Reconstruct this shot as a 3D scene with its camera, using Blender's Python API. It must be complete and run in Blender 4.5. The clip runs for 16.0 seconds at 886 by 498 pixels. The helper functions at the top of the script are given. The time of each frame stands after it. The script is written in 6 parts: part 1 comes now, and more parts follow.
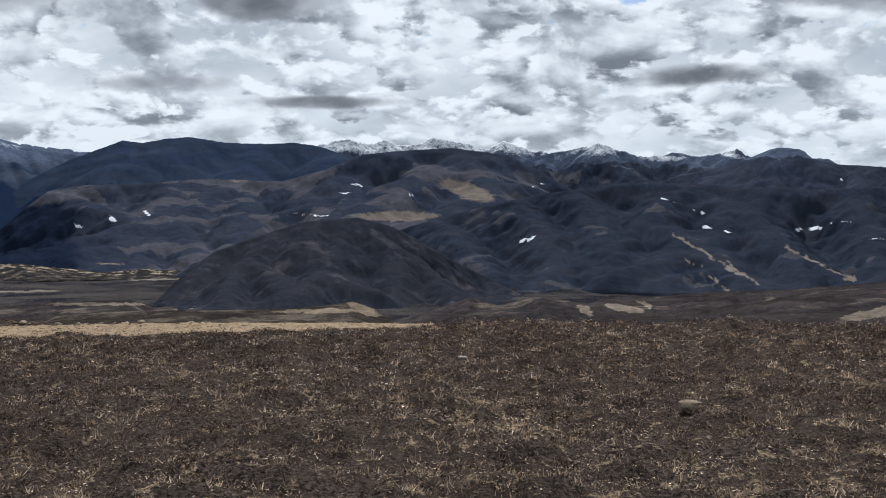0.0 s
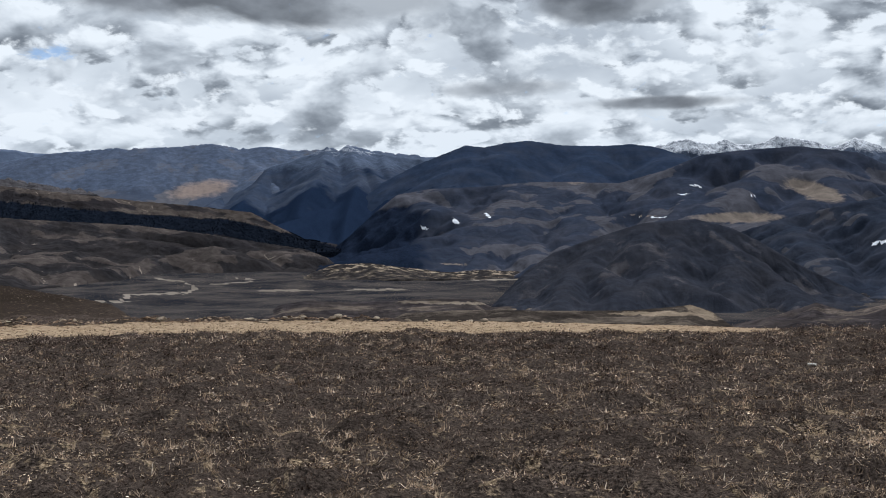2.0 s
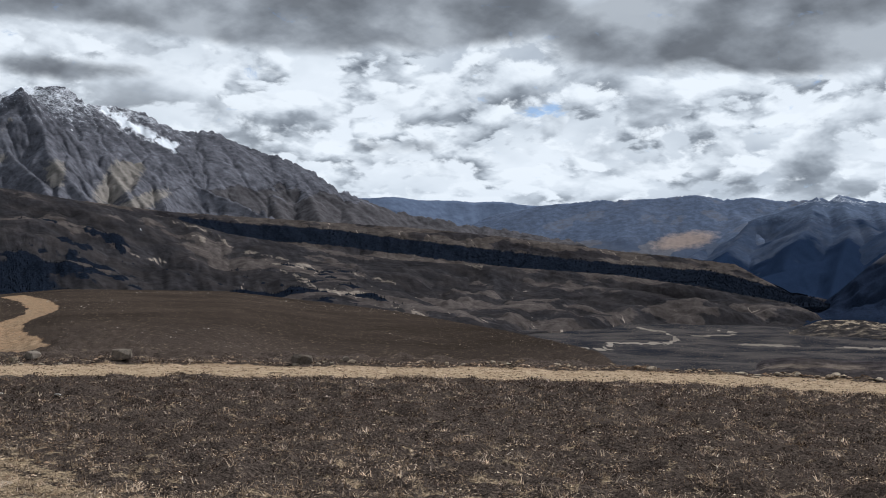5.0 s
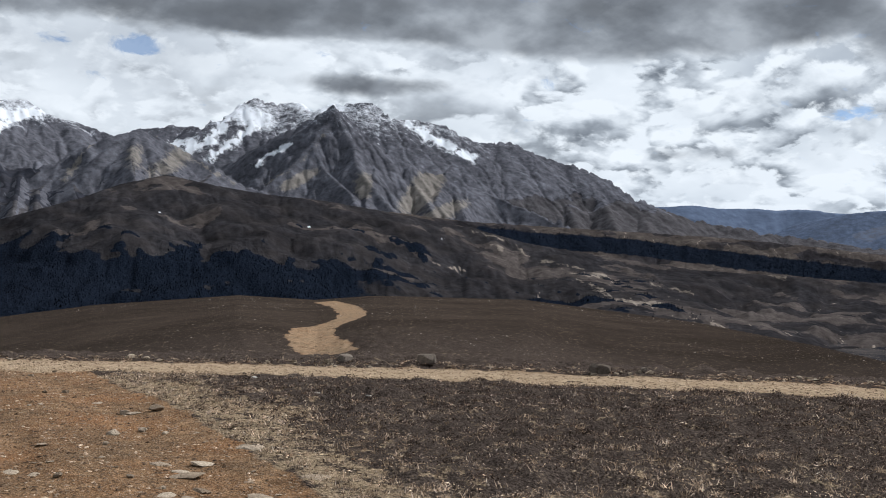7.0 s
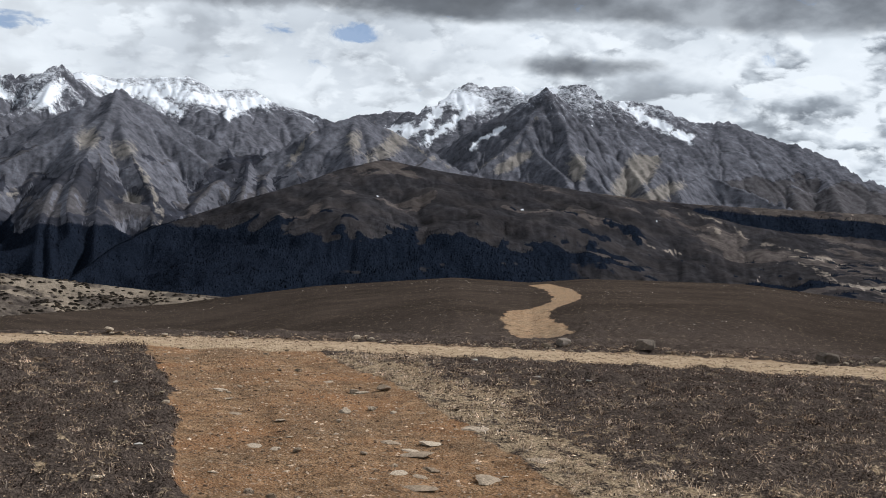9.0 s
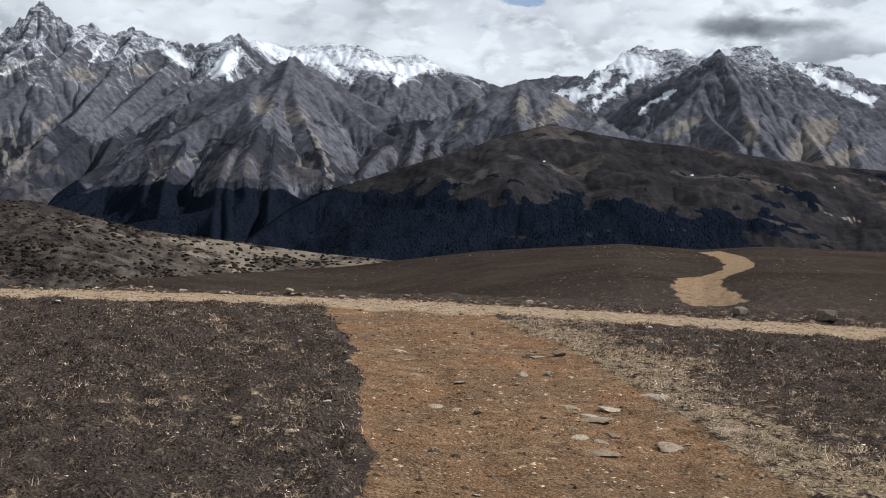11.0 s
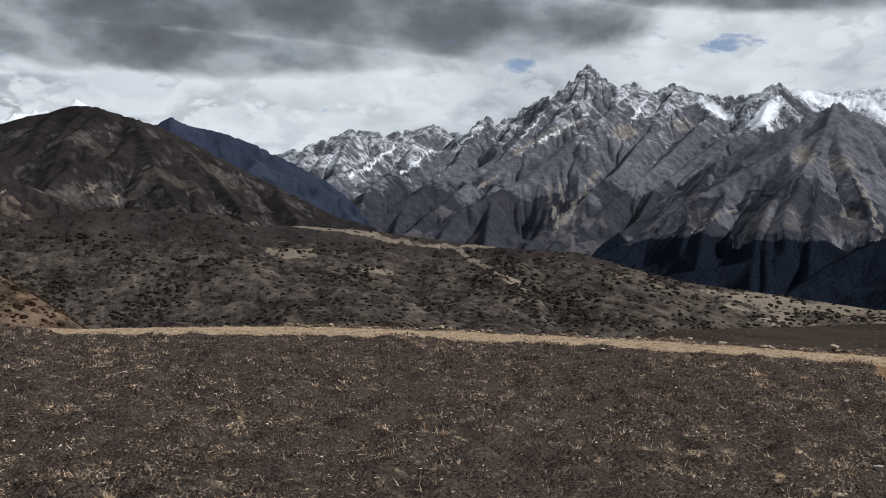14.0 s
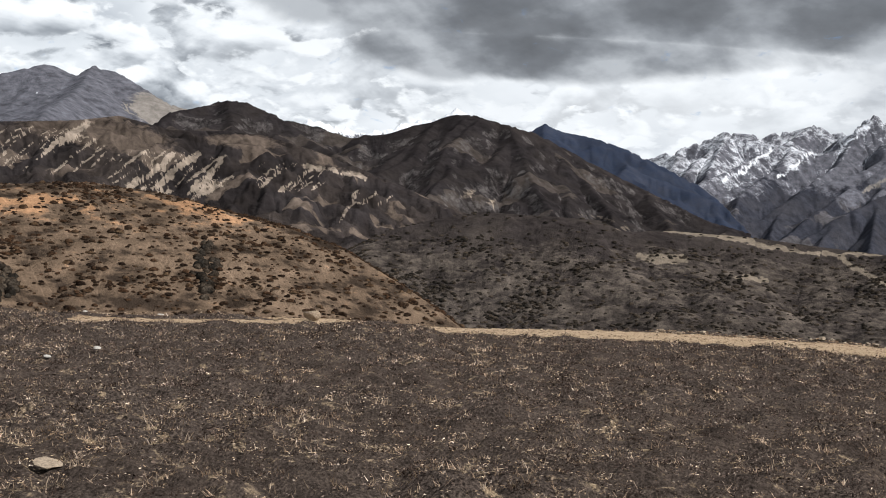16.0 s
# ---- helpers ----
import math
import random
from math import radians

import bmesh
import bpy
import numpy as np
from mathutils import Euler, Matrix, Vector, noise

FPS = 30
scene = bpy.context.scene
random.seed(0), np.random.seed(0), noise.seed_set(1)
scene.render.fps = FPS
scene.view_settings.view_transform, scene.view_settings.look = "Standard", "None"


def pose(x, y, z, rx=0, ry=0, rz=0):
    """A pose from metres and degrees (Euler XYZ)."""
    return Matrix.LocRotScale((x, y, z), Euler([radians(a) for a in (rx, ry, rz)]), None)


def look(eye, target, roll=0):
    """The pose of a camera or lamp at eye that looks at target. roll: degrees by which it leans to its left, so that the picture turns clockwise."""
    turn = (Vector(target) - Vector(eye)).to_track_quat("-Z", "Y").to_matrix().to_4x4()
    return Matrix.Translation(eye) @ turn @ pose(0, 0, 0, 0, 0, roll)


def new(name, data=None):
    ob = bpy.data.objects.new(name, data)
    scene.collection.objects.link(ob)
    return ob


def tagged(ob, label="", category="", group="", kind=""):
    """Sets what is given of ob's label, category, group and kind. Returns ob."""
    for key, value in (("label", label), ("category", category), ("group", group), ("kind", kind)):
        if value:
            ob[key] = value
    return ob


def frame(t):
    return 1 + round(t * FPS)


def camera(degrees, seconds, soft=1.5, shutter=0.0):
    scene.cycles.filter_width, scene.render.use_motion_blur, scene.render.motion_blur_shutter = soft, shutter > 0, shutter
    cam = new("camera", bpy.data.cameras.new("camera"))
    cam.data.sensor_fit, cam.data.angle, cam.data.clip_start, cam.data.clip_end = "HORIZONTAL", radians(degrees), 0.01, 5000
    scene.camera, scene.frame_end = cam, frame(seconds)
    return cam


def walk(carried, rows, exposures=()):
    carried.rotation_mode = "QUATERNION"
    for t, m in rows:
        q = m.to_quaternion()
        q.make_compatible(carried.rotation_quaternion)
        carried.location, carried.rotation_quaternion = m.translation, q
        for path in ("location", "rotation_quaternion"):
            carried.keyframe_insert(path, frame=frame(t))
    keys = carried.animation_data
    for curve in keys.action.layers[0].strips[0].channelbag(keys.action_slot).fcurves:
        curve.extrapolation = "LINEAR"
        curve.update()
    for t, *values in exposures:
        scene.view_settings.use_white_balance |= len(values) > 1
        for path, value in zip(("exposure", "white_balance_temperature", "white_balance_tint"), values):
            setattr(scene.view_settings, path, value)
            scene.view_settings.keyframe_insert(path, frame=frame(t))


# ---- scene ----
cam = camera(41.82, 16.0, soft=1.0)
ROWS = [
    (0.0, -0.000, -0.000, 1.500, 0.00, -1.38, 0.20),
    (0.5, -0.006, 0.011, 1.493, 4.11, -1.53, 0.24),
    (1.0, -0.016, 0.026, 1.492, 8.46, -1.54, 0.28),
    (1.5, -0.029, 0.017, 1.489, 12.77, -1.34, 0.33),
    (2.0, -0.040, 0.002, 1.492, 16.53, -1.22, 0.30),
    (2.5, -0.054, -0.006, 1.496, 20.38, -1.32, -0.06),
    (3.0, -0.083, -0.017, 1.494, 24.74, -1.08, -0.09),
    (3.5, -0.115, -0.011, 1.493, 28.99, -0.40, 0.15),
    (4.0, -0.142, -0.013, 1.489, 32.63, 0.18, 0.08),
    (4.5, -0.166, -0.024, 1.488, 36.31, 0.60, -0.43),
    (5.0, -0.188, -0.024, 1.487, 40.03, 1.20, -0.80),
    (5.2, -0.189, -0.029, 1.485, 41.51, 1.31, -0.74),
    (7.3, -0.155, -0.117, 1.494, 56.34, 1.30, -1.24),
    (7.5, -0.153, -0.128, 1.499, 57.40, 1.24, -1.15),
    (8.0, -0.142, -0.162, 1.507, 59.75, 1.16, -1.31),
    (8.5, -0.130, -0.198, 1.512, 62.28, 0.91, -1.40),
    (9.0, -0.115, -0.230, 1.520, 65.07, 0.28, -1.51),
    (9.2, -0.106, -0.238, 1.521, 66.02, -0.17, -1.58),
    (11.3, -0.096, -0.387, 1.519, 75.06, -1.47, -1.90),
    (11.5, -0.090, -0.397, 1.521, 76.50, -1.26, -1.88),
    (12.0, -0.067, -0.415, 1.524, 80.99, -0.54, -1.73),
    (12.5, -0.066, -0.418, 1.527, 85.54, 0.10, -1.62),
    (13.0, -0.068, -0.413, 1.525, 89.71, 0.26, -1.61),
    (13.5, -0.051, -0.412, 1.523, 94.35, 0.06, -1.87),
    (14.0, -0.033, -0.413, 1.524, 99.39, -0.03, -2.06),
    (14.5, -0.009, -0.414, 1.528, 104.23, -0.31, -2.45),
    (15.0, -0.002, -0.428, 1.528, 108.65, -0.51, -2.87),
    (15.5, -0.010, -0.443, 1.528, 112.79, -0.58, -3.08),
    (16.0, -0.020, -0.452, 1.527, 117.55, -0.56, -2.73),
]
EXPOSURES = [(0.0, -0.04, 5880, 10), (5.0, -0.02, 5880, 10), (9.0, 0.03, 5980, 10), (11.5, -0.02, 5950, 10), (12.5, -0.13, 5960, 10), (14.0, -0.21, 5990, 10), (14.7, -0.05, 6060, 10), (16.0, 0.17, 6220, 11)]
walk(cam, [(t, pose(x, y, z, 90 + pitch, roll, yaw)) for t, x, y, z, yaw, pitch, roll in ROWS], EXPOSURES)
EYE = 1.5

# ---- world and sun ----
SUN_AZ, SUN_EL = 0.0, 44.0  # bearing to the left of +y, and height, in degrees


DECKS = [(26, 11.6, 7.5, 1.9, 1.0), (8.5, 10.8, 3.2, 1.1, 0.95), (-20, 10.8, 4.5, 1.2, 0.9), (47, 12.6, 11, 1.7, 1.0), (59, 9.4, 4.0, 0.7, 0.75), (66, 12.9, 13, 1.5, 1.0),
         (86, 12.9, 10, 1.3, 0.9), (106, 11.3, 18, 1.8, 1.0), (112, 9.1, 10.5, 1.2, 0.95), (43, 6.2, 3.6, 0.55, 0.55), (5.5, 5.8, 4.5, 0.35, 0.7), (13, 6.7, 3.2, 0.5, 0.6), (-13, 7.0, 6, 0.6, 0.55)]
GAPS = [(73.6, 10.6, 0.9, 0.5), (69.6, 10.7, 1.6, 0.45), (86.0, 10.2, 1.5, 0.4), (96.0, 9.1, 0.9, 0.35), (-9.5, 11.0, 1.0, 0.6), (35.5, 8.0, 1.4, 0.3)]


def build_world():
    world = bpy.data.worlds.new("cloudy_sky")
    scene.world = world
    world.use_nodes = True
    nt = world.node_tree
    nt.nodes.clear()
    N, L = nt.nodes.new, nt.links.new

    def math_node(op, a, b=None, clamp=False):
        n = N("ShaderNodeMath")
        n.operation, n.use_clamp = op, clamp
        for i, v in enumerate((a, b)):
            if v is None:
                continue
            if isinstance(v, (int, float)):
                n.inputs[i].default_value = v
            else:
                L(v, n.inputs[i])
        return n.outputs[0]

    def ramp(fac, stops, mode="EASE"):
        n = N("ShaderNodeValToRGB")
        n.color_ramp.interpolation = mode
        el = n.color_ramp.elements
        while len(el) < len(stops):
            el.new(0.5)
        for e, (p, c) in zip(el, stops):
            e.position = p
            e.color = (*c, 1) if isinstance(c, tuple) else (c, c, c, 1)
        L(fac, n.inputs[0])
        return n.outputs[0]

    def mix(fac, a, b):
        n = N("ShaderNodeMix")
        n.data_type = "RGBA"
        for sock, v in ((n.inputs[0], fac), (n.inputs[6], a), (n.inputs[7], b)):
            if isinstance(v, (int, float)):
                sock.default_value = v
            elif isinstance(v, tuple):
                sock.default_value = (*v, 1)
            else:
                L(v, sock)
        return n.outputs[2]

    def noise_2d(vec, scale, detail, rough, dist=0.0, loc=(0, 0, 0)):
        m = N("ShaderNodeMapping")
        m.inputs["Location"].default_value = loc
        L(vec, m.inputs["Vector"])
        n = N("ShaderNodeTexNoise")
        n.noise_dimensions = "2D"
        L(m.outputs[0], n.inputs["Vector"])
        for key, val in (("Scale", scale), ("Detail", detail), ("Roughness", rough), ("Distortion", dist)):
            n.inputs[key].default_value = val
        return n.outputs["Fac"]

    def scaled(vec, k):
        n = N("ShaderNodeVectorMath")
        n.operation = "SCALE"
        L(vec, n.inputs[0])
        if isinstance(k, (int, float)):
            n.inputs["Scale"].default_value = k
        else:
            L(k, n.inputs["Scale"])
        return n.outputs[0]

    tc = N("ShaderNodeTexCoord").outputs["Generated"]
    sep = N("ShaderNodeSeparateXYZ")
    L(tc, sep.inputs[0])
    z = math_node("MAXIMUM", sep.outputs[2], 0.0)
    bearing = math_node("MULTIPLY", math_node("ARCTAN2", math_node("MULTIPLY", sep.outputs[0], -1.0), sep.outputs[1]), 180 / math.pi)
    height = math_node("MULTIPLY", math_node("ARCSINE", z), 180 / math.pi)
    # the clouds lie in a thick layer: their plan, smaller and flatter towards the horizon
    comb = N("ShaderNodeCombineXYZ")
    L(sep.outputs[0], comb.inputs[0])
    L(sep.outputs[1], comb.inputs[1])
    p = scaled(comb.outputs[0], math_node("DIVIDE", 1.0, math_node("ADD", z, 0.40)))
    sky = N("ShaderNodeTexSky")
    sky.sky_type, sky.sun_disc = "NISHITA", False
    sky.sun_elevation, sky.sun_rotation = radians(SUN_EL), radians(-SUN_AZ)
    sky.altitude = 4000
    blue = scaled(sky.outputs[0], 0.10)
    west = math_node("MAXIMUM", math_node("MULTIPLY", sep.outputs[0], -1.0), 0.0)

    # thin bright cloud behind everything
    veil = noise_2d(p, 2.6, 5, 0.5, 0.0, (3.1, 7.7, 0))
    col = ramp(veil, [(0.34, (0.50, 0.53, 0.57)), (0.5, (0.72, 0.745, 0.77)), (0.62, (0.88, 0.895, 0.91))], "LINEAR")
    # heaped clouds one before the other: white tops, grey bases
    def heap(col, scale, loc, cover, edge, up, light, thick, rough=0.5, most=1.0):
        here = noise_2d(p, scale, 9, rough, 0.15, loc)
        over = noise_2d(scaled(p, 1 - up), scale, 5, rough * 0.9, 0.15, loc)
        body = math_node("SUBTRACT", here, cover)
        a = ramp(math_node("DIVIDE", body, edge), [(0.0, 0.0), (1.0, most)])
        tone = math_node("ADD", math_node("MULTIPLY", math_node("SUBTRACT", here, over), light), math_node("SUBTRACT", 0.66, math_node("MULTIPLY", body, thick)))
        shade = ramp(tone, [(0.05, (0.17, 0.188, 0.215)), (0.30, (0.30, 0.322, 0.352)), (0.52, (0.52, 0.545, 0.575)), (0.74, (0.76, 0.78, 0.80)), (0.95, (0.93, 0.94, 0.945))], "LINEAR")
        return mix(a, col, shade)

    col = heap(col, 11.0, (5.2, 2.1, 0.0), 0.47, 0.10, 0.026, 3.0, 1.6, 0.53)
    col = heap(col, 6.0, (4.0, 1.0, 0.0), 0.50, 0.085, 0.032, 3.0, 2.0, 0.54)
    col = heap(col, 8.0, (1.7, 6.2, 0.0), 0.53, 0.075, 0.032, 3.2, 2.2, 0.54)
    col = heap(col, 5.0, (8.3, 3.9, 0.0), 0.55, 0.08, 0.036, 3.0, 2.3, 0.55)
    # towards the west the heaps merge into an even veil
    soft_veil = noise_2d(p, 3.4, 4, 0.42, 0.0, (6.4, 0.9, 0))
    merge = ramp(west, [(0.72, 0.05), (1.0, 0.74)], "LINEAR")
    col = mix(merge, col, ramp(soft_veil, [(0.34, (0.60, 0.613, 0.635)), (0.50, (0.80, 0.81, 0.822)), (0.62, (0.90, 0.905, 0.91))], "LINEAR"))

    # the grey decks overhead and the dark bars: bearing, height, half width, half depth, density
    ragged = math_node("SUBTRACT", noise_2d(p, 3.0, 8, 0.53, 0.2, (7.7, 2.4, 0)), 0.5)
    folds = math_node("ADD", math_node("SUBTRACT", noise_2d(p, 6.5, 6, 0.5, 0.0, (2.7, 5.1, 0)), 0.5), math_node("MULTIPLY", ragged, 0.8))
    deck = None
    for a, e, w, h, most in DECKS:
        dx = math_node("DIVIDE", math_node("SUBTRACT", bearing, a), w)
        dy = math_node("DIVIDE", math_node("SUBTRACT", height, e), h)
        d = math_node("ADD", math_node("MULTIPLY", dx, dx), math_node("MULTIPLY", dy, dy))
        d = math_node("MULTIPLY", math_node("MAXIMUM", math_node("SUBTRACT", 1.0, math_node("MULTIPLY", d, 0.5)), 0.0), most)
        deck = d if deck is None else math_node("MAXIMUM", deck, d)
    # overhead the deck goes on, broken
    deck = math_node("MAXIMUM", deck, math_node("MULTIPLY", math_node("MULTIPLY", math_node("SUBTRACT", height, 13.0), 0.12, True), 0.5))
    deck = math_node("ADD", deck, math_node("MULTIPLY", ragged, 1.7))
    grey = ramp(math_node("ADD", math_node("MULTIPLY", deck, 0.42), math_node("MULTIPLY", folds, -1.5)), [(0.02, (0.46, 0.475, 0.495)), (0.24, (0.27, 0.282, 0.302)), (0.46, (0.155, 0.163, 0.178)), (0.75, (0.105, 0.11, 0.12))], "LINEAR")
    col = mix(ramp(deck, [(0.22, 0.0), (0.62, 0.95)]), col, grey)
    # few gaps to the blue
    gap = noise_2d(p, 20.0, 5, 0.6, 0.3, (2.2, 9.1, 0))
    opening = None
    for ga, ge, w, h in GAPS:
        dx = math_node("DIVIDE", math_node("SUBTRACT", bearing, ga), w)
        dy = math_node("DIVIDE", math_node("SUBTRACT", height, ge), h)
        d = math_node("MAXIMUM", math_node("SUBTRACT", 1.0, math_node("MULTIPLY", math_node("ADD", math_node("MULTIPLY", dx, dx), math_node("MULTIPLY", dy, dy)), 0.5)), 0.0)
        opening = d if opening is None else math_node("MAXIMUM", opening, d)
    opening = math_node("ADD", opening, math_node("MULTIPLY", math_node("SUBTRACT", gap, 0.5), 2.4))
    col = mix(ramp(opening, [(0.40, 0.0), (1.0, 0.72)]), col, blue)
    # bright thin cloud low over the far ridges
    low = ramp(z, [(0.05, 0.25), (0.10, 0.0)])
    col = mix(low, col, (0.74, 0.78, 0.83))
    tint = N("ShaderNodeVectorMath")
    tint.operation = "MULTIPLY"
    L(col, tint.inputs[0])
    tint.inputs[1].default_value = (0.99, 1.0, 0.982)
    col = tint.outputs[0]
    bg = N("ShaderNodeBackground")
    L(col, bg.inputs[0])
    bg.inputs[1].default_value = 1.0
    out = N("ShaderNodeOutputWorld")
    L(bg.outputs[0], out.inputs[0])


build_world()
sun = new("sun", bpy.data.lights.new("sun", "SUN"))
sun.data.energy, sun.data.angle, sun.data.color = 5.0, radians(1.5), (1.0, 0.95, 0.88)
_d = Vector((-math.sin(radians(SUN_AZ)) * math.cos(radians(SUN_EL)), math.cos(radians(SUN_AZ)) * math.cos(radians(SUN_EL)), math.sin(radians(SUN_EL))))
sun.matrix_world = look(_d * 100, (0, 0, 0))


# ---- noise on arrays ----
def _hash(ix, iy, seed):
    h = (ix.astype(np.int64) * 374761393 + iy.astype(np.int64) * 668265263 + seed * 974634777) & 0xFFFFFFFF
    h = ((h ^ (h >> 13)) * 1274126177) & 0xFFFFFFFF
    return (h ^ (h >> 16)) & 0xFFFFFFFF


def perlin(x, y, seed=0):
    """Gradient noise, about -0.7 to 0.7."""
    x, y = np.broadcast_arrays(np.asarray(x, float), np.asarray(y, float))
    x0, y0 = np.floor(x), np.floor(y)
    fx, fy = x - x0, y - y0
    u, v = fx ** 3 * (fx * (fx * 6 - 15) + 10), fy ** 3 * (fy * (fy * 6 - 15) + 10)

    def g(dx, dy):
        a = _hash(x0 + dx, y0 + dy, seed) * (2 * np.pi / 2 ** 32)
        return np.cos(a) * (fx - dx) + np.sin(a) * (fy - dy)

    return (g(0, 0) * (1 - u) + g(1, 0) * u) * (1 - v) + (g(0, 1) * (1 - u) + g(1, 1) * u) * v


def fbm(x, y, octaves=4, gain=0.5, seed=0):
    total, a = 0.0, 1.0
    for i in range(octaves):
        total = total + a * perlin(x * 2 ** i + 17.3 * i, y * 2 ** i - 9.1 * i, seed + i)
        a *= gain
    return total


def ridged(x, y, octaves=4, gain=0.5, seed=0):
    """Sharp crests and rounded hollows, about -0.5 to 0.5 round its mean."""
    total, a, norm = 0.0, 1.0, 0.0
    for i in range(octaves):
        total = total + a * (1 - 2.2 * np.abs(perlin(x * 2 ** i + 11.7 * i, y * 2 ** i + 5.3 * i, seed + i)))
        norm += a
        a *= gain
    return total / norm - 0.45


def step(a, b, x):
    t = np.clip((x - a) / (b - a), 0, 1)
    return t * t * (3 - 2 * t)


# ---- materials ----
class Nodes:
    """Short names for building a node material."""

    def __init__(self, name):
        self.mat = bpy.data.materials.new(name)
        self.mat.use_nodes = True
        self.t = self.mat.node_tree
        self.t.nodes.clear()
        self.out = self.t.nodes.new("ShaderNodeOutputMaterial")
        self.bsdf = self.t.nodes.new("ShaderNodeBsdfPrincipled")
        self.t.links.new(self.bsdf.outputs[0], self.out.inputs[0])
        self.bsdf.inputs["Specular IOR Level"].default_value = 0.0
        self.pos = self.t.nodes.new("ShaderNodeNewGeometry").outputs["Position"]

    def put(self, sock, v):
        if isinstance(v, (int, float)):
            sock.default_value = v
        elif isinstance(v, tuple):
            sock.default_value = (*v, 1) if len(sock.default_value) == 4 else v
        else:
            self.t.links.new(v, sock)

    def math(self, op, a, b=0.0, clamp=False):
        n = self.t.nodes.new("ShaderNodeMath")
        n.operation, n.use_clamp = op, clamp
        self.put(n.inputs[0], a), self.put(n.inputs[1], b)
        return n.outputs[0]

    def noise(self, scale, detail=5, rough=0.55, stretch=(1, 1, 1), vec=None):
        m = self.t.nodes.new("ShaderNodeMapping")
        m.inputs["Scale"].default_value = stretch
        self.t.links.new(vec or self.pos, m.inputs["Vector"])
        n = self.t.nodes.new("ShaderNodeTexNoise")
        self.t.links.new(m.outputs[0], n.inputs["Vector"])
        n.inputs["Scale"].default_value, n.inputs["Detail"].default_value, n.inputs["Roughness"].default_value = scale, detail, rough
        return n.outputs["Fac"]

    def voronoi(self, scale, vec=None):
        n = self.t.nodes.new("ShaderNodeTexVoronoi")
        self.t.links.new(vec or self.pos, n.inputs["Vector"])
        n.inputs["Scale"].default_value = scale
        return n.outputs

    def attr(self, name):
        n = self.t.nodes.new("ShaderNodeAttribute")
        n.attribute_name = name
        return n.outputs["Fac"]

    def ramp(self, fac, *stops):
        n = self.t.nodes.new("ShaderNodeValToRGB")
        el = n.color_ramp.elements
        while len(el) < len(stops):
            el.new(0.5)
        for e, (p, c) in zip(el, stops):
            e.position, e.color = p, ((*c, 1) if isinstance(c, tuple) else (c, c, c, 1))
        self.t.links.new(fac, n.inputs[0])
        return n.outputs[0]

    def mix(self, fac, a, b):
        n = self.t.nodes.new("ShaderNodeMix")
        n.data_type = "RGBA"
        self.put(n.inputs[0], fac), self.put(n.inputs[6], a), self.put(n.inputs[7], b)
        return n.outputs[2]

    def bump(self, height, strength, distance):
        n = self.t.nodes.new("ShaderNodeBump")
        n.inputs["Strength"].default_value, n.inputs["Distance"].default_value = strength, distance
        self.t.links.new(height, n.inputs["Height"])
        self.t.links.new(n.outputs[0], self.bsdf.inputs["Normal"])

    def done(self, colour, rough=0.9):
        self.put(self.bsdf.inputs["Base Color"], colour)
        self.put(self.bsdf.inputs["Roughness"], rough)
        return self.mat


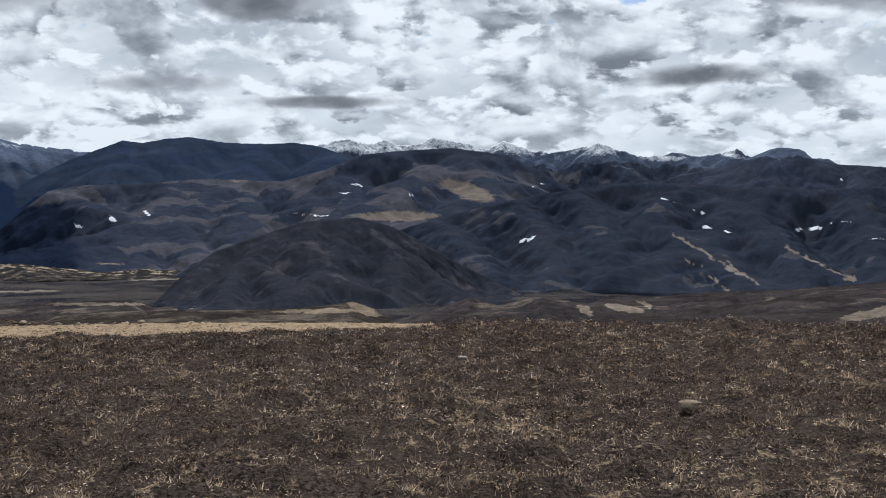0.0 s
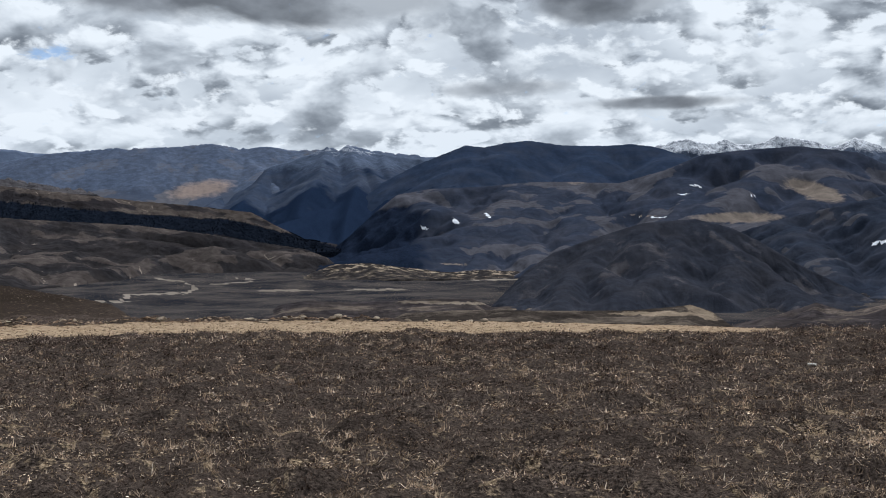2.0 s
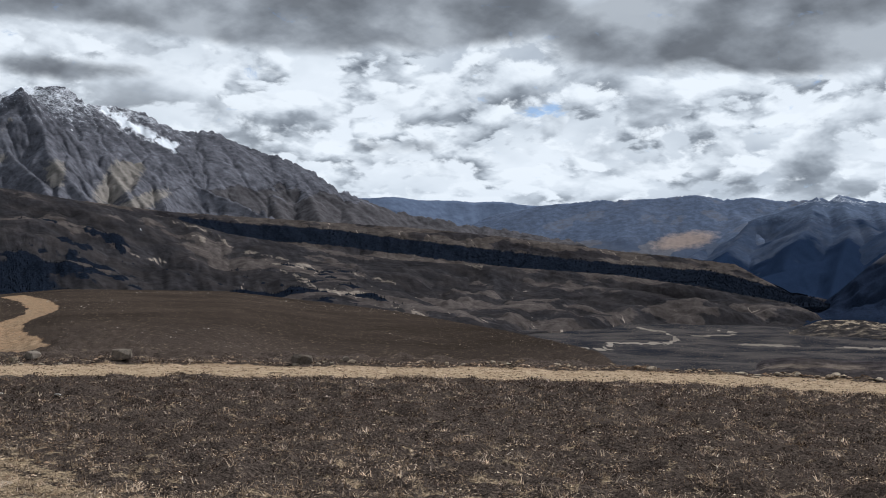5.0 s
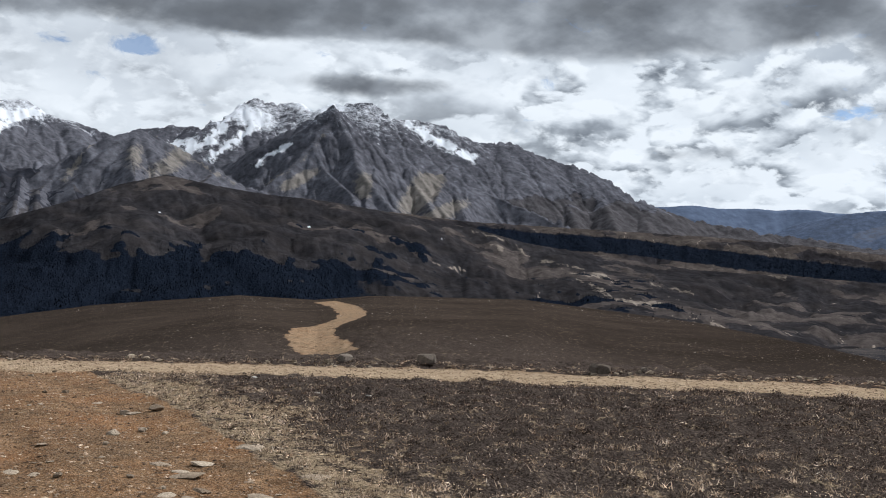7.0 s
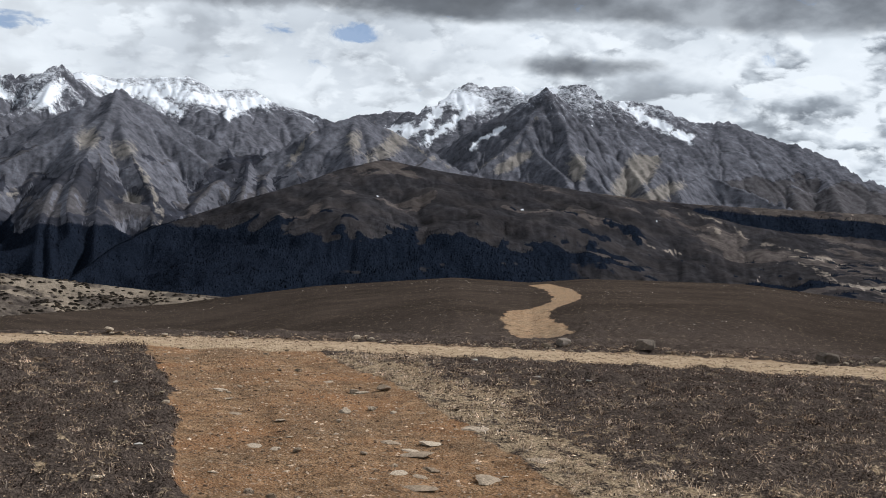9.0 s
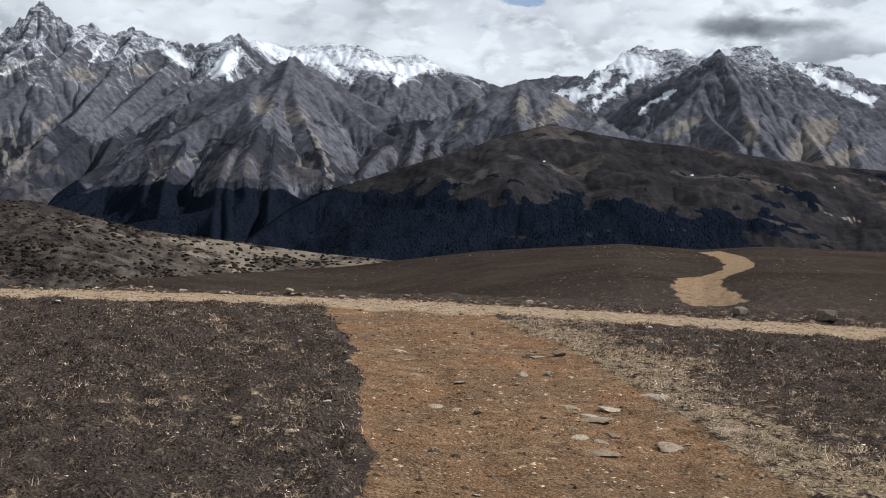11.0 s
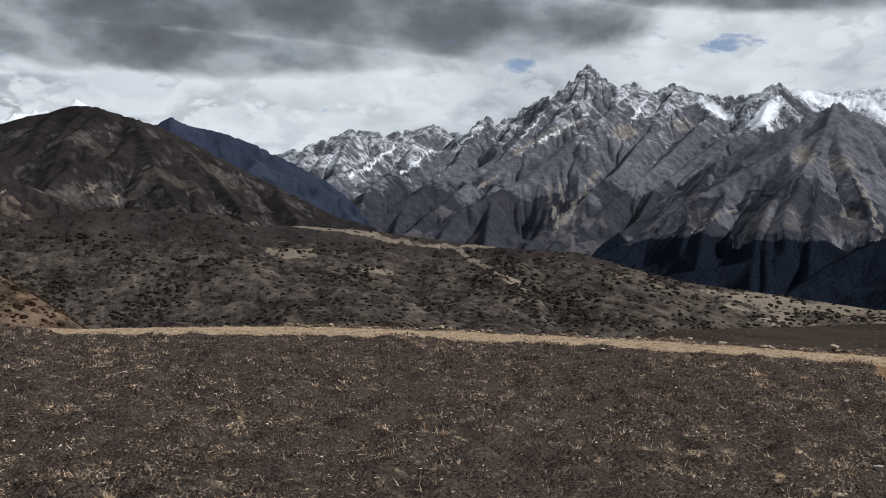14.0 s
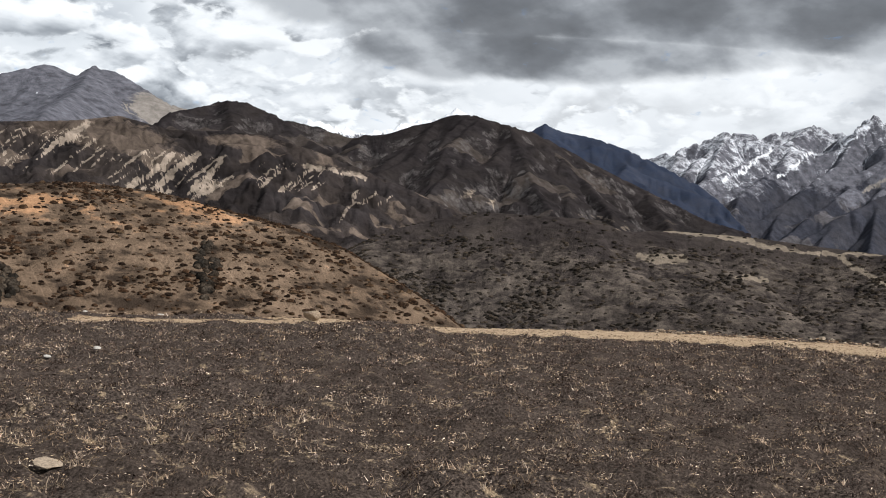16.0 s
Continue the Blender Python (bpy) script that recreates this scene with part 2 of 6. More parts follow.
def land_material(name, size, rock=(0.15, 0.15, 0.16), heath=(0.024, 0.022, 0.022), grass=(0.11, 0.085, 0.06), earth=(0.36, 0.29, 0.21), wood=(0.011, 0.0145, 0.022), snow=(0.80, 0.83, 0.88), calm=1.0):
    """Mountain ground: heath with dry grass, rock, bare earth, conifer wood and snow, by the masks of the mesh. size: metres of its finest marks; calm: how strong they show."""
    n = Nodes(name)
    fine, mid, big = n.noise(0.9 / size, 5, 0.7), n.noise(0.22 / size, 7, 0.66), n.noise(0.05 / size, 5, 0.55)

    def vary(c, lo, hi, f):
        lo, hi = 1 + (lo - 1) * calm, 1 + (hi - 1) * calm
        return n.ramp(f, (0.36, tuple(v * lo for v in c)), (0.64, tuple(v * hi for v in c)))

    def edge(mask, spread=0.55):
        spread *= 0.35 + 0.65 * calm
        m = n.math("ADD", n.attr(mask), n.math("MULTIPLY", n.math("SUBTRACT", mid, 0.5), spread))
        m = n.math("ADD", m, n.math("MULTIPLY", n.math("SUBTRACT", fine, 0.5), spread * 0.7))
        return n.ramp(m, (0.42, 0.0), (0.58, 1.0))

    col = vary(heath, 0.7, 1.35, mid)
    col = n.mix(n.math("MULTIPLY", n.ramp(big, (0.42, 0.0), (0.68, 1.0)), 0.35), col, vary(grass, 0.75, 1.2, fine))
    col = n.mix(edge("grass"), col, vary(grass, 0.7, 1.3, mid))
    col = n.mix(edge("rock"), col, vary(rock, 0.62, 1.38, mid))
    col = n.mix(edge("earth", 0.5), col, vary(earth, 0.7, 1.2, mid))
    tone = n.t.nodes.new("ShaderNodeMix")
    tone.data_type, tone.blend_type = "RGBA", "MULTIPLY"
    tone.inputs[0].default_value = 1.0
    n.put(tone.inputs[6], col), n.put(tone.inputs[7], n.ramp(n.attr("tone"), (0.12, 0.55), (0.5, 0.97), (0.88, 1.6)))
    col = tone.outputs[2]
    col = n.mix(edge("wood", 0.4), col, vary(wood, 0.6, 1.6, fine))
    lie = n.math("ADD", n.attr("snow"), n.math("ADD", n.math("MULTIPLY", n.math("SUBTRACT", mid, 0.5), 0.5), n.math("MULTIPLY", n.math("SUBTRACT", fine, 0.5), 0.55)))
    col = n.mix(n.ramp(lie, (0.40, 0.0), (0.62, 1.0)), col, vary(snow, 0.93, 1.0, mid))
    n.bump(n.math("ADD", fine, n.math("MULTIPLY", mid, 1.2)), 0.7 * calm, size * 1.5)
    return n.done(col, 0.95)


# ---- meshes ----
MASKS = ("grass", "rock", "earth", "wood", "snow", "tone")


def sheet(name, X, Y, Z, mat, masks=None, smooth=True):
    """A grid of vertices as one mesh object."""
    rows, cols = X.shape
    me = bpy.data.meshes.new(name)
    me.vertices.add(rows * cols)
    me.vertices.foreach_set("co", np.stack([X, Y, Z], -1).astype(np.float32).ravel())
    i = np.arange(rows * cols).reshape(rows, cols)
    q = np.stack([i[:-1, :-1], i[:-1, 1:], i[1:, 1:], i[1:, :-1]], -1).reshape(-1, 4)
    me.loops.add(q.size)
    me.loops.foreach_set("vertex_index", q.astype(np.int32).ravel())
    me.polygons.add(len(q))
    me.polygons.foreach_set("loop_start", np.arange(0, q.size, 4, dtype=np.int32))
    me.update(calc_edges=True)
    me.polygons.foreach_set("use_smooth", np.full(len(q), smooth))
    for key in MASKS:
        a = me.attributes.new(key, "FLOAT", "POINT")
        v = (masks or {}).get(key)
        if v is not None:
            a.data.foreach_set("value", np.broadcast_to(v, (rows, cols)).astype(np.float32).ravel())
    me.materials.append(mat)
    me.validate()
    return new(name, me)


def crest_line(text):
    a = np.array([[float(v) for v in p.split(",")] for p in text.split()])
    return a[:, 0], a[:, 1]


def patches(az, el, *spots):
    """A mask of soft-edged patches: (bearing, height, half width, half height, lean), all in degrees."""
    m = np.zeros(np.broadcast(az, el).shape)
    az, el = az + 0.25 * fbm(az * 1.6, el * 5, 4, 0.6, 71), el + 0.07 * fbm(az * 2.1 + 9, el * 6, 4, 0.6, 72)
    for a, e, w, h, lean in spots:
        dx, dy = az - a, el - e - lean * (az - a)
        m = np.maximum(m, 1 - 0.5 * ((dx / w) ** 2 + (dy / h) ** 2))
    return np.clip(m, 0, 1)


def erode(z, dx, dy, rounds, k, hold):
    """Rain running down a grid of heights: carves branching runnels. Returns the heights and the log of the water each cell carries."""
    rows, cols = z.shape
    n = rows * cols
    ip = np.pad(np.arange(n).reshape(rows, cols), 1, constant_values=n)
    moves = [(i, j) for i in (-1, 0, 1) for j in (-1, 0, 1) if i or j]
    A = np.ones(n)
    for _ in range(rounds):
        zp = np.pad(z, 1, constant_values=1e9)
        zp[0, 1:-1] = z[0] - 0.3 * dy
        fall, to, drop, low = np.zeros(z.shape), np.full(z.shape, n), np.zeros(z.shape), np.full(z.shape, 1e9)
        for i, j in moves:
            nb = zp[1 + i:1 + i + rows, 1 + j:1 + j + cols]
            sl = (z - nb) / math.hypot(i * dy, j * dx)
            m = sl > fall
            fall, to, drop = np.where(m, sl, fall), np.where(m, ip[1 + i:1 + i + rows, 1 + j:1 + j + cols], to), np.where(m, z - nb, drop)
            low = np.minimum(low, nb)
        flow, A, to = np.ones(n), np.zeros(n), to.ravel()
        for _ in range(2 * rows):
            A += flow
            flow = np.bincount(to, flow, minlength=n + 1)[:n]
            if flow.sum() < 1:
                break
        a = A.reshape(rows, cols)
        z = z - np.minimum(k * np.minimum(a, 1500) ** 0.45 * fall, 0.5 * drop) * hold
        z = np.where((fall == 0) & (low < 1e8), np.maximum(z, low + 0.02 * dx), z)
        q = np.pad(z, 1, mode="edge")
        z = z + 0.03 * hold * (q[:-2, 1:-1] + q[2:, 1:-1] + q[1:-1, :-2] + q[1:-1, 2:] - 4 * z)
    return z, np.log(A.reshape(rows, cols))


def strokes(az, el, width, *lines, warp=1.0):
    """A mask of ragged streaks along lines of bearing and height in degrees."""
    az, el = az + 0.30 * warp * fbm(az * 1.4, el * 2.2, 4, 0.6, 73), el + 0.16 * warp * fbm(az * 1.7 + 5, el * 2.6, 4, 0.6, 74)
    d = np.full(np.broadcast(az, el).shape, 1e9)
    for text in lines:
        pa, pe = crest_line(text)
        for ax, ay, bx, by in zip(pa[:-1], pe[:-1], pa[1:], pe[1:]):
            ux, uy = bx - ax, by - ay
            t = np.clip(((az - ax) * ux + (el - ay) * uy) / (ux * ux + uy * uy), 0, 1)
            d = np.minimum(d, np.hypot(az - ax - t * ux, el - ay - t * uy))
    gaps = fbm(az * 2.7 + 3, el * 3.9, 3, 0.6, 75)
    return np.clip(1 - 0.5 * d / width + 0.7 * warp * np.minimum(gaps, 0), 0, 1)


SURFACES = {}  # the grids of the hills, for what grows on them


def ridge(name, label, crest, R, r0, e0, size, cover, mat=None, da=0.1, rows=60, jag=0.05, seed=1, category="mountain",
          steep=0.8, every=3.0, round_=0.0, gully=0.25, power=1.15, base=0.75, tint=None, soft=4, streaks=1.0, drifts=(-0.55, 0.55), mottle=1.0, foot=None, spurs=(), ribs=0.3):
    """A mountain seen from the viewpoint: its crest (bearing, height in degrees) at R metres, its foot at r0 metres and e0 degrees.
    Spurs run down from the crest every so many degrees and branch; steep is the fall of their flanks, gully the depth of the runnels.
    spurs: the main spurs by bearing and height along their backs."""
    rnd = random.Random(seed)
    ca, ce = crest_line(crest)
    az = np.arange(ca[0], ca[-1] + da / 2, da)
    e = np.interp(az, ca, ce) + jag * (fbm(az * 2.2, az * 0 + seed, 4, 0.65, seed) + 0.35 * ridged(az * 1.3, az * 0 + seed, 4, 0.7, seed + 3))
    Rc = R * (1 + 0.06 * fbm(az * 0.12, az * 0 + 3.3, 3, 0.5, seed + 40))
    rf = r0 * (1 + 0.08 * fbm(az * 0.15, az * 0 + 7.7, 3, 0.5, seed + 50))
    if foot:  # the line (bearing, height in degrees) along which it meets the valley floor
        e0 = np.interp(az, *crest_line(foot))
        rf = np.minimum(-63.5 / np.tan(np.radians(e0)), 0.88 * Rc)
    zc, zf = EYE + Rc * np.tan(np.radians(e)), EYE + rf * np.tan(np.radians(e0))
    zf = np.minimum(zf, zc - 1)
    s = np.concatenate([[-0.03], np.linspace(0, 1, rows) ** 0.85, [1.03, 1.1, 1.25, 1.6]])[:, None]
    u = np.clip(s, 0, 1)
    r = rf + (Rc - rf) * s
    A = np.radians(az)[None, :] + 0 * s
    Rm, depth = 0.5 * (Rc.mean() + rf.mean()), np.median(Rc - rf)
    PX, PY = Rm * A, r
    # skeleton: crest, spurs and side spurs as segments (x, y, h, x, y, h)
    segs = []
    at = lambda a, v: float(np.interp(a, az, v))
    for a in np.arange(az[0], az[-1], 0.45):
        b = min(a + 0.45, az[-1])
        segs.append((Rm * radians(a), at(a, Rc), at(a, zc), Rm * radians(b), at(b, Rc), at(b, zc)))
    starts, a = [], az[0] + every * 0.3
    tops = [c for j, c in enumerate(ca[1:-1], 1) if ce[j] > ce[j - 1] and ce[j] > ce[j + 1]]
    while a < az[-1]:
        near = [t for t in tops if abs(t - a) < every * 0.35]
        starts.append(near[0] if near else a)
        a += every * rnd.uniform(0.6, 1.4)
    for a in starts:
        x, y, h = Rm * radians(a), at(a, Rc), at(a, zc)
        top, drift, steps = h, rnd.uniform(*drifts), 7
        for j in range(steps):
            f = (j + 1) / steps
            x2 = x + depth / steps * (drift + rnd.uniform(-0.3, 0.3))
            aa = math.degrees(x2 / Rm)
            y2 = at(aa, Rc) + (at(aa, rf) - at(aa, Rc)) * f
            h2 = at(aa, zf) + (min(top, at(aa, zc)) - at(aa, zf)) * (1 - f) ** power + rnd.uniform(-0.03, 0.03) * (top - at(aa, zf))
            h2 = min(h2, h)
            segs.append((x, y, h, x2, y2, h2))
            if 0 < j < steps - 1 and rnd.random() < 0.85:
                sgn = rnd.choice((-1, 1))
                ln = depth * rnd.uniform(0.12, 0.28)
                ang = rnd.uniform(0.5, 1.1)
                drop = (h - at(aa, zf)) * rnd.uniform(0.35, 0.6)
                segs.append((x, y, h, x + sgn * ln * math.sin(ang), y - ln * math.cos(ang), h - drop))
            x, y, h = x2, y2, h2
    uu = np.linspace(0, 1, 90)
    for text in spurs:
        pts = []
        for a, e1 in zip(*crest_line(text)):
            rr = at(a, rf) + (at(a, Rc) - at(a, rf)) * uu
            seen = np.degrees(np.arctan2(at(a, zf) + (at(a, zc) - at(a, zf)) * uu ** power - EYE, rr))
            r1 = rr[int(np.argmax(seen >= e1))] if (seen >= e1).any() else rr[-1]
            pts.append((Rm * radians(a), r1, EYE + r1 * math.tan(radians(e1))))
        (xa, ya, _), (xb, yb, zb) = pts[-2:]
        ab = math.degrees(xb / Rm)
        if zb > at(ab, zf):
            pts.append((xb + 0.5 * (xb - xa), at(ab, rf), at(ab, zf)))
        segs += [(*m, *n) for m, n in zip(pts[:-1], pts[1:])]
    best = zf + (zc - zf) * base * u ** (power + 0.35)
    along, dist = PX.copy(), 0.5 * (Rc - r) + 0.1 * depth
    run = 0.0
    for x1, y1, h1, x2, y2, h2 in segs:
        ux, uy = x2 - x1, y2 - y1
        q = ux * ux + uy * uy + 1e-6
        t = np.clip(((PX - x1) * ux + (PY - y1) * uy) / q, 0, 1)
        d = np.hypot(PX - x1 - t * ux, PY - y1 - t * uy)
        side = np.sign((PX - x1) * uy - (PY - y1) * ux)
        w = round_ * depth
        v = h1 + (h2 - h1) * t - steep * (np.sqrt(d * d + w * w) - w)
        m = v > best
        best = np.where(m, v, best)
        along = np.where(m, run + t * math.sqrt(q) + side * 613.0, along)
        dist = np.where(m, d, dist)
        run += math.sqrt(q)
    z = best.copy()
    for _ in range(soft):
        q = np.pad(z, 1, mode="edge")
        z = (q[:-2, 1:-1] + q[2:, 1:-1] + q[1:-1, :-2] + q[1:-1, 2:] + 2 * z) / 6
    z = np.where((u > 0.985) | (u < 0.01), best, z)
    wg = depth * 0.045
    wob = 0.5 * fbm(PX / (wg * 5), PY / (wg * 5), 2, 0.5, seed + 5)
    gul = ridged(along / wg + wob, dist / (wg * 5) + wob, 3, 0.6, seed + 9)
    vein = fbm(along / (wg * 0.45) + wob * 2, dist / (wg * 4) + wob, 4, 0.65, seed + 29) * streaks  # fine runnels and stone streaks down the slope
    blot = fbm(PX / (depth * 0.16), PY / (depth * 0.16), 5, 0.55, seed + 80)
    rough = fbm(PX / (wg * 1.3), PY / (wg * 1.3), 4, 0.6, seed + 19)
    fade = np.clip(dist / wg, 0.12, 1) * np.clip((1 - u) * 12, 0.1, 1) * step(0, 0.12, u)
    z = z + gully * wg * 0.75 * fade * (0.4 * gul + 1.0 * rough + 0.15 * vein)
    z = zf + (z - zf) * step(-0.01, 0.07, u)
    rib = ridged(along / (wg * 0.36) + wob * 2, dist / (wg * 2.0) + wob, 3, 0.6, seed + 61)
    z = z + ribs * gully * wg * 0.5 * fade * rib
    hold = np.clip((1 - u) * 14, 0, 1) * (u > 0.005)
    dx, dy = np.radians(da) * Rm, depth / rows
    z, flow = erode(z, dx, dy, 18, 0.055 * gully * dx, hold)
    flow = np.clip((flow - 1.0) / 4.0, 0, 1)
    z = np.minimum(z, EYE + r * np.tan(np.radians(e)) - 0.0006 * (Rc - r))
    z = np.where(s < 0, z - 0.04 * rf, z)
    z = np.where(s > 1, zc - (s - 1) * (Rc - rf) * 0.9, z)
    X, Y = -np.sin(A) * r, np.cos(A) * r
    el = np.degrees(np.arctan2(z - EYE, r))
    zx = np.gradient(z, axis=1) / (np.radians(da) * r)
    zr = np.gradient(z, axis=0) / np.maximum(np.gradient(r, axis=0), 1e-3)
    slope = np.hypot(zx, zr)
    masks = cover(az=az[None, :] + 0 * s, el=el, u=u + 0 * A, z=z, slope=slope, near=dist / wg, streak=0.45 * vein + 0.75 * (flow - 0.35) - 0.2 * gul, blot=blot, rough=rough)
    masks["tone"] = np.clip(0.5 + mottle * (0.34 * vein + 0.22 * rough + 0.34 * blot + 0.22 * (flow - 0.3)), 0, 1)
    SURFACES[name] = (X, Y, z, az, masks, u + 0 * A, el)
    ob = sheet(name, X, Y, z, mat or land_material(name + "_ground", size, **(tint or {})), masks)
    return tagged(ob, label, category, kind="structure")


# ---- the ground sheet ----
ROAD = [(14.0, 27.0), (4.0, 20.2), (-1.0, 17.5), (-5.3, 16.4), (-8.6, 15.5), (-11.0, 14.1), (-13.4, 11.9), (-15.7, 9.4), (-17.6, 7.0), (-19.2, 4.2), (-20.2, 1.0), (-20.7, -2.0), (-20.3, -5.0), (-19.0, -7.6), (-17.4, -9.8), (-17.6, -12.5), (-19.0, -16.0)]
ROAD_END = [(-13.7, -13.7), (-14.9, -12.8), (-16.2, -12.0)]
TRACK = [(-2.0, 1.2), (-6.6, 2.45), (-9.4, 3.05), (-12.4, 3.65), (-15.6, 4.05), (-18.6, 4.5)]  # the gravel track, middle line
FIELD = "30.4,-4.42 32.6,-3.65 36.8,-2.77 42.3,-1.88 50.6,-1.00 55.9,-0.97 58.2,-0.98 60.9,-1.23 64.6,-1.08 71.3,-1.66 78.1,-2.65 82.2,-3.01 87.8,-3.44 93.0,-3.90"
FIELD_TRACK = [(-33.3, 19.0, 1.1), (-37.8, 21.1, 1.2), (-43.3, 23.8, 1.1), (-48.6, 26.9, 1.1), (-52.5, 30.1, 1.0), (-56.9, 33.9, 1.0), (-65.8, 39.3, 1.0), (-79.5, 46.7, 1.0), (-97.4, 55.3, 1.1)]  # the winding track on the field beyond the road: x, y, half width


def plateau_edge(az):
    """Distance by bearing at which the level heath begins to fall away."""
    return np.interp(az, [-30, 0, 5, 18, 40, 60, 75, 90, 106, 118, 124, 135, 150], [17.3, 17.3, 17.6, 18.4, 20.3, 21.5, 21.8, 22.0, 22.3, 20.4, 21.3, 20.6, 21])


def off_line(x, y, line, signed=False):
    """Distance from a polyline; signed: positive to its left."""
    d = np.full(np.shape(x), 1e9)
    s = np.zeros(np.shape(x))
    for (ax, ay, *_), (bx, by, *_) in zip(line[:-1], line[1:]):
        ux, uy = bx - ax, by - ay
        t = np.clip(((x - ax) * ux + (y - ay) * uy) / (ux * ux + uy * uy), 0, 1)
        e = np.hypot(x - ax - t * ux, y - ay - t * uy)
        m = e < d
        d, s = np.where(m, e, d), np.where(m, np.sign(ux * (y - ay) - uy * (x - ax)), s)
    return d * s if signed else d


def off_track(x, y):
    """Lateral place on the gravel track: negative on the side of the verge with dry grass."""
    return off_line(x, y, TRACK, True) + 0.13 * fbm(x * 0.8, y * 0.8, 4, 0.6, 13)


def off_road(x, y):
    return np.minimum(off_line(x, y, ROAD), off_line(x, y, ROAD_END) + 0.6) + 0.22 * fbm(x * 0.6, y * 0.6, 4, 0.55, 12)


def bare(x, y):
    """1 on road and track, 0 on the heath."""
    v = off_track(x, y)
    return np.maximum(step(1.15, 0.85, off_road(x, y)), step(1.35, 1.1, v) * step(-1.5, -1.1, v))


def verge(x, y):
    """Dry grass beside the track."""
    v = off_track(x, y)
    return step(-1.0, -1.4, v) * step(-3.2, -1.9, v + 0.8 * fbm(x * 0.5, y * 0.5, 3, 0.5, 15)) * (np.hypot(x, y) < 17.5)


def crease(x, y):
    """0 in the gaps between the heath's cushions, rising over them."""
    return np.abs(perlin(x * 1.7 + 0.3 * perlin(x * 3, y * 3, 55), y * 1.7, 52))


def pale_patch(x, y):
    return 0.45 * fbm(x * 0.4, y * 0.4, 2, 0.6, 91) + 1.0 * fbm(x * 4.2, y * 4.2, 4, 0.7, 93) + 0.65 * verge(x, y) + 0.34 * step(16, 5.5, np.hypot(x, y)) * np.interp(np.degrees(np.arctan2(-x, y)), [-30, 40, 55, 100, 118, 140], [1, 1, 0.45, 0.3, 1, 1]) + 0.12 * step(0.14, 0.03, crease(x, y)) - 0.01


def ground_height(x, y, fine=True):
    r, az = np.hypot(x, y), np.degrees(np.arctan2(-x, y))
    edge = plateau_edge(az)
    fa, fe = crest_line(FIELD)
    fe = np.interp(az, fa, fe, left=-9, right=-9)
    has = step(27, 33, az) * step(100, 88, az)
    rc = 34 + 90 * step(28, 48, az) * step(100, 76, az)
    zc = EYE + rc * np.tan(np.radians(fe))
    # past the road: down to the dip, up to the crest of the field, down to the valley
    dip = np.minimum(-0.5, zc * 0.75 - 0.3)
    b = edge + 9
    valley = -62 - 0.004 * np.maximum(r - 1500, 0) + 5 * fbm(x / 160, y / 160, 4, 0.5, 33) * step(250, 600, r)
    open_z = np.maximum(-0.05 - 0.16 * (r - edge), valley)
    t1, t2 = step(0, 1, (r - edge) / 9), np.clip((r - b) / np.maximum(rc - b, 1), 0, 1) ** 0.8
    field_z = np.where(r < b, -0.05 + dip * t1, dip - 0.05 + (zc - dip) * t2)
    field_z = np.where(r > rc, np.maximum(zc - 0.05 - 0.12 * (r - rc), valley), field_z)
    z = np.where(r > edge, has * field_z + (1 - has) * open_z, 0.0)
    if fine:
        heath = 1 - np.maximum(bare(x, y), 0.6 * verge(x, y))
        hum = 0.06 * fbm(x * 0.9, y * 0.9, 3, 0.5, 3) + 0.20 * crease(x, y) * step(1.0, 3.2, off_road(x, y)) + 0.08 * np.abs(perlin(x * 3.6, y * 3.6, 53)) - 0.07 + 0.05 * np.clip(fbm(x * 1.9, y * 1.9, 2, 0.5, 45), -0.3, 0.5) - 0.07 * ridged(x * 1.7, y * 1.7, 3, 0.5, 8)
        z = z + 0.13 * np.exp(-((az - 121.6) / 2.5) ** 4) * step(12.5, 17.0, r) * step(20.5, 18.6, r)
        z = z + heath * (0.05 + hum) * step(90, 24, r) - 0.03 * (1 - heath)
        z = z + (1 - heath) * 0.012 * fbm(x * 4, y * 4, 3, 0.6, 21) * (r < 30)
        v = off_track(x, y)
        z = z - 0.035 * (r < 19) * (np.exp(-((v - 0.55) / 0.22) ** 2) + np.exp(-((v + 0.65) / 0.25) ** 2))  # wheel ruts
    return z


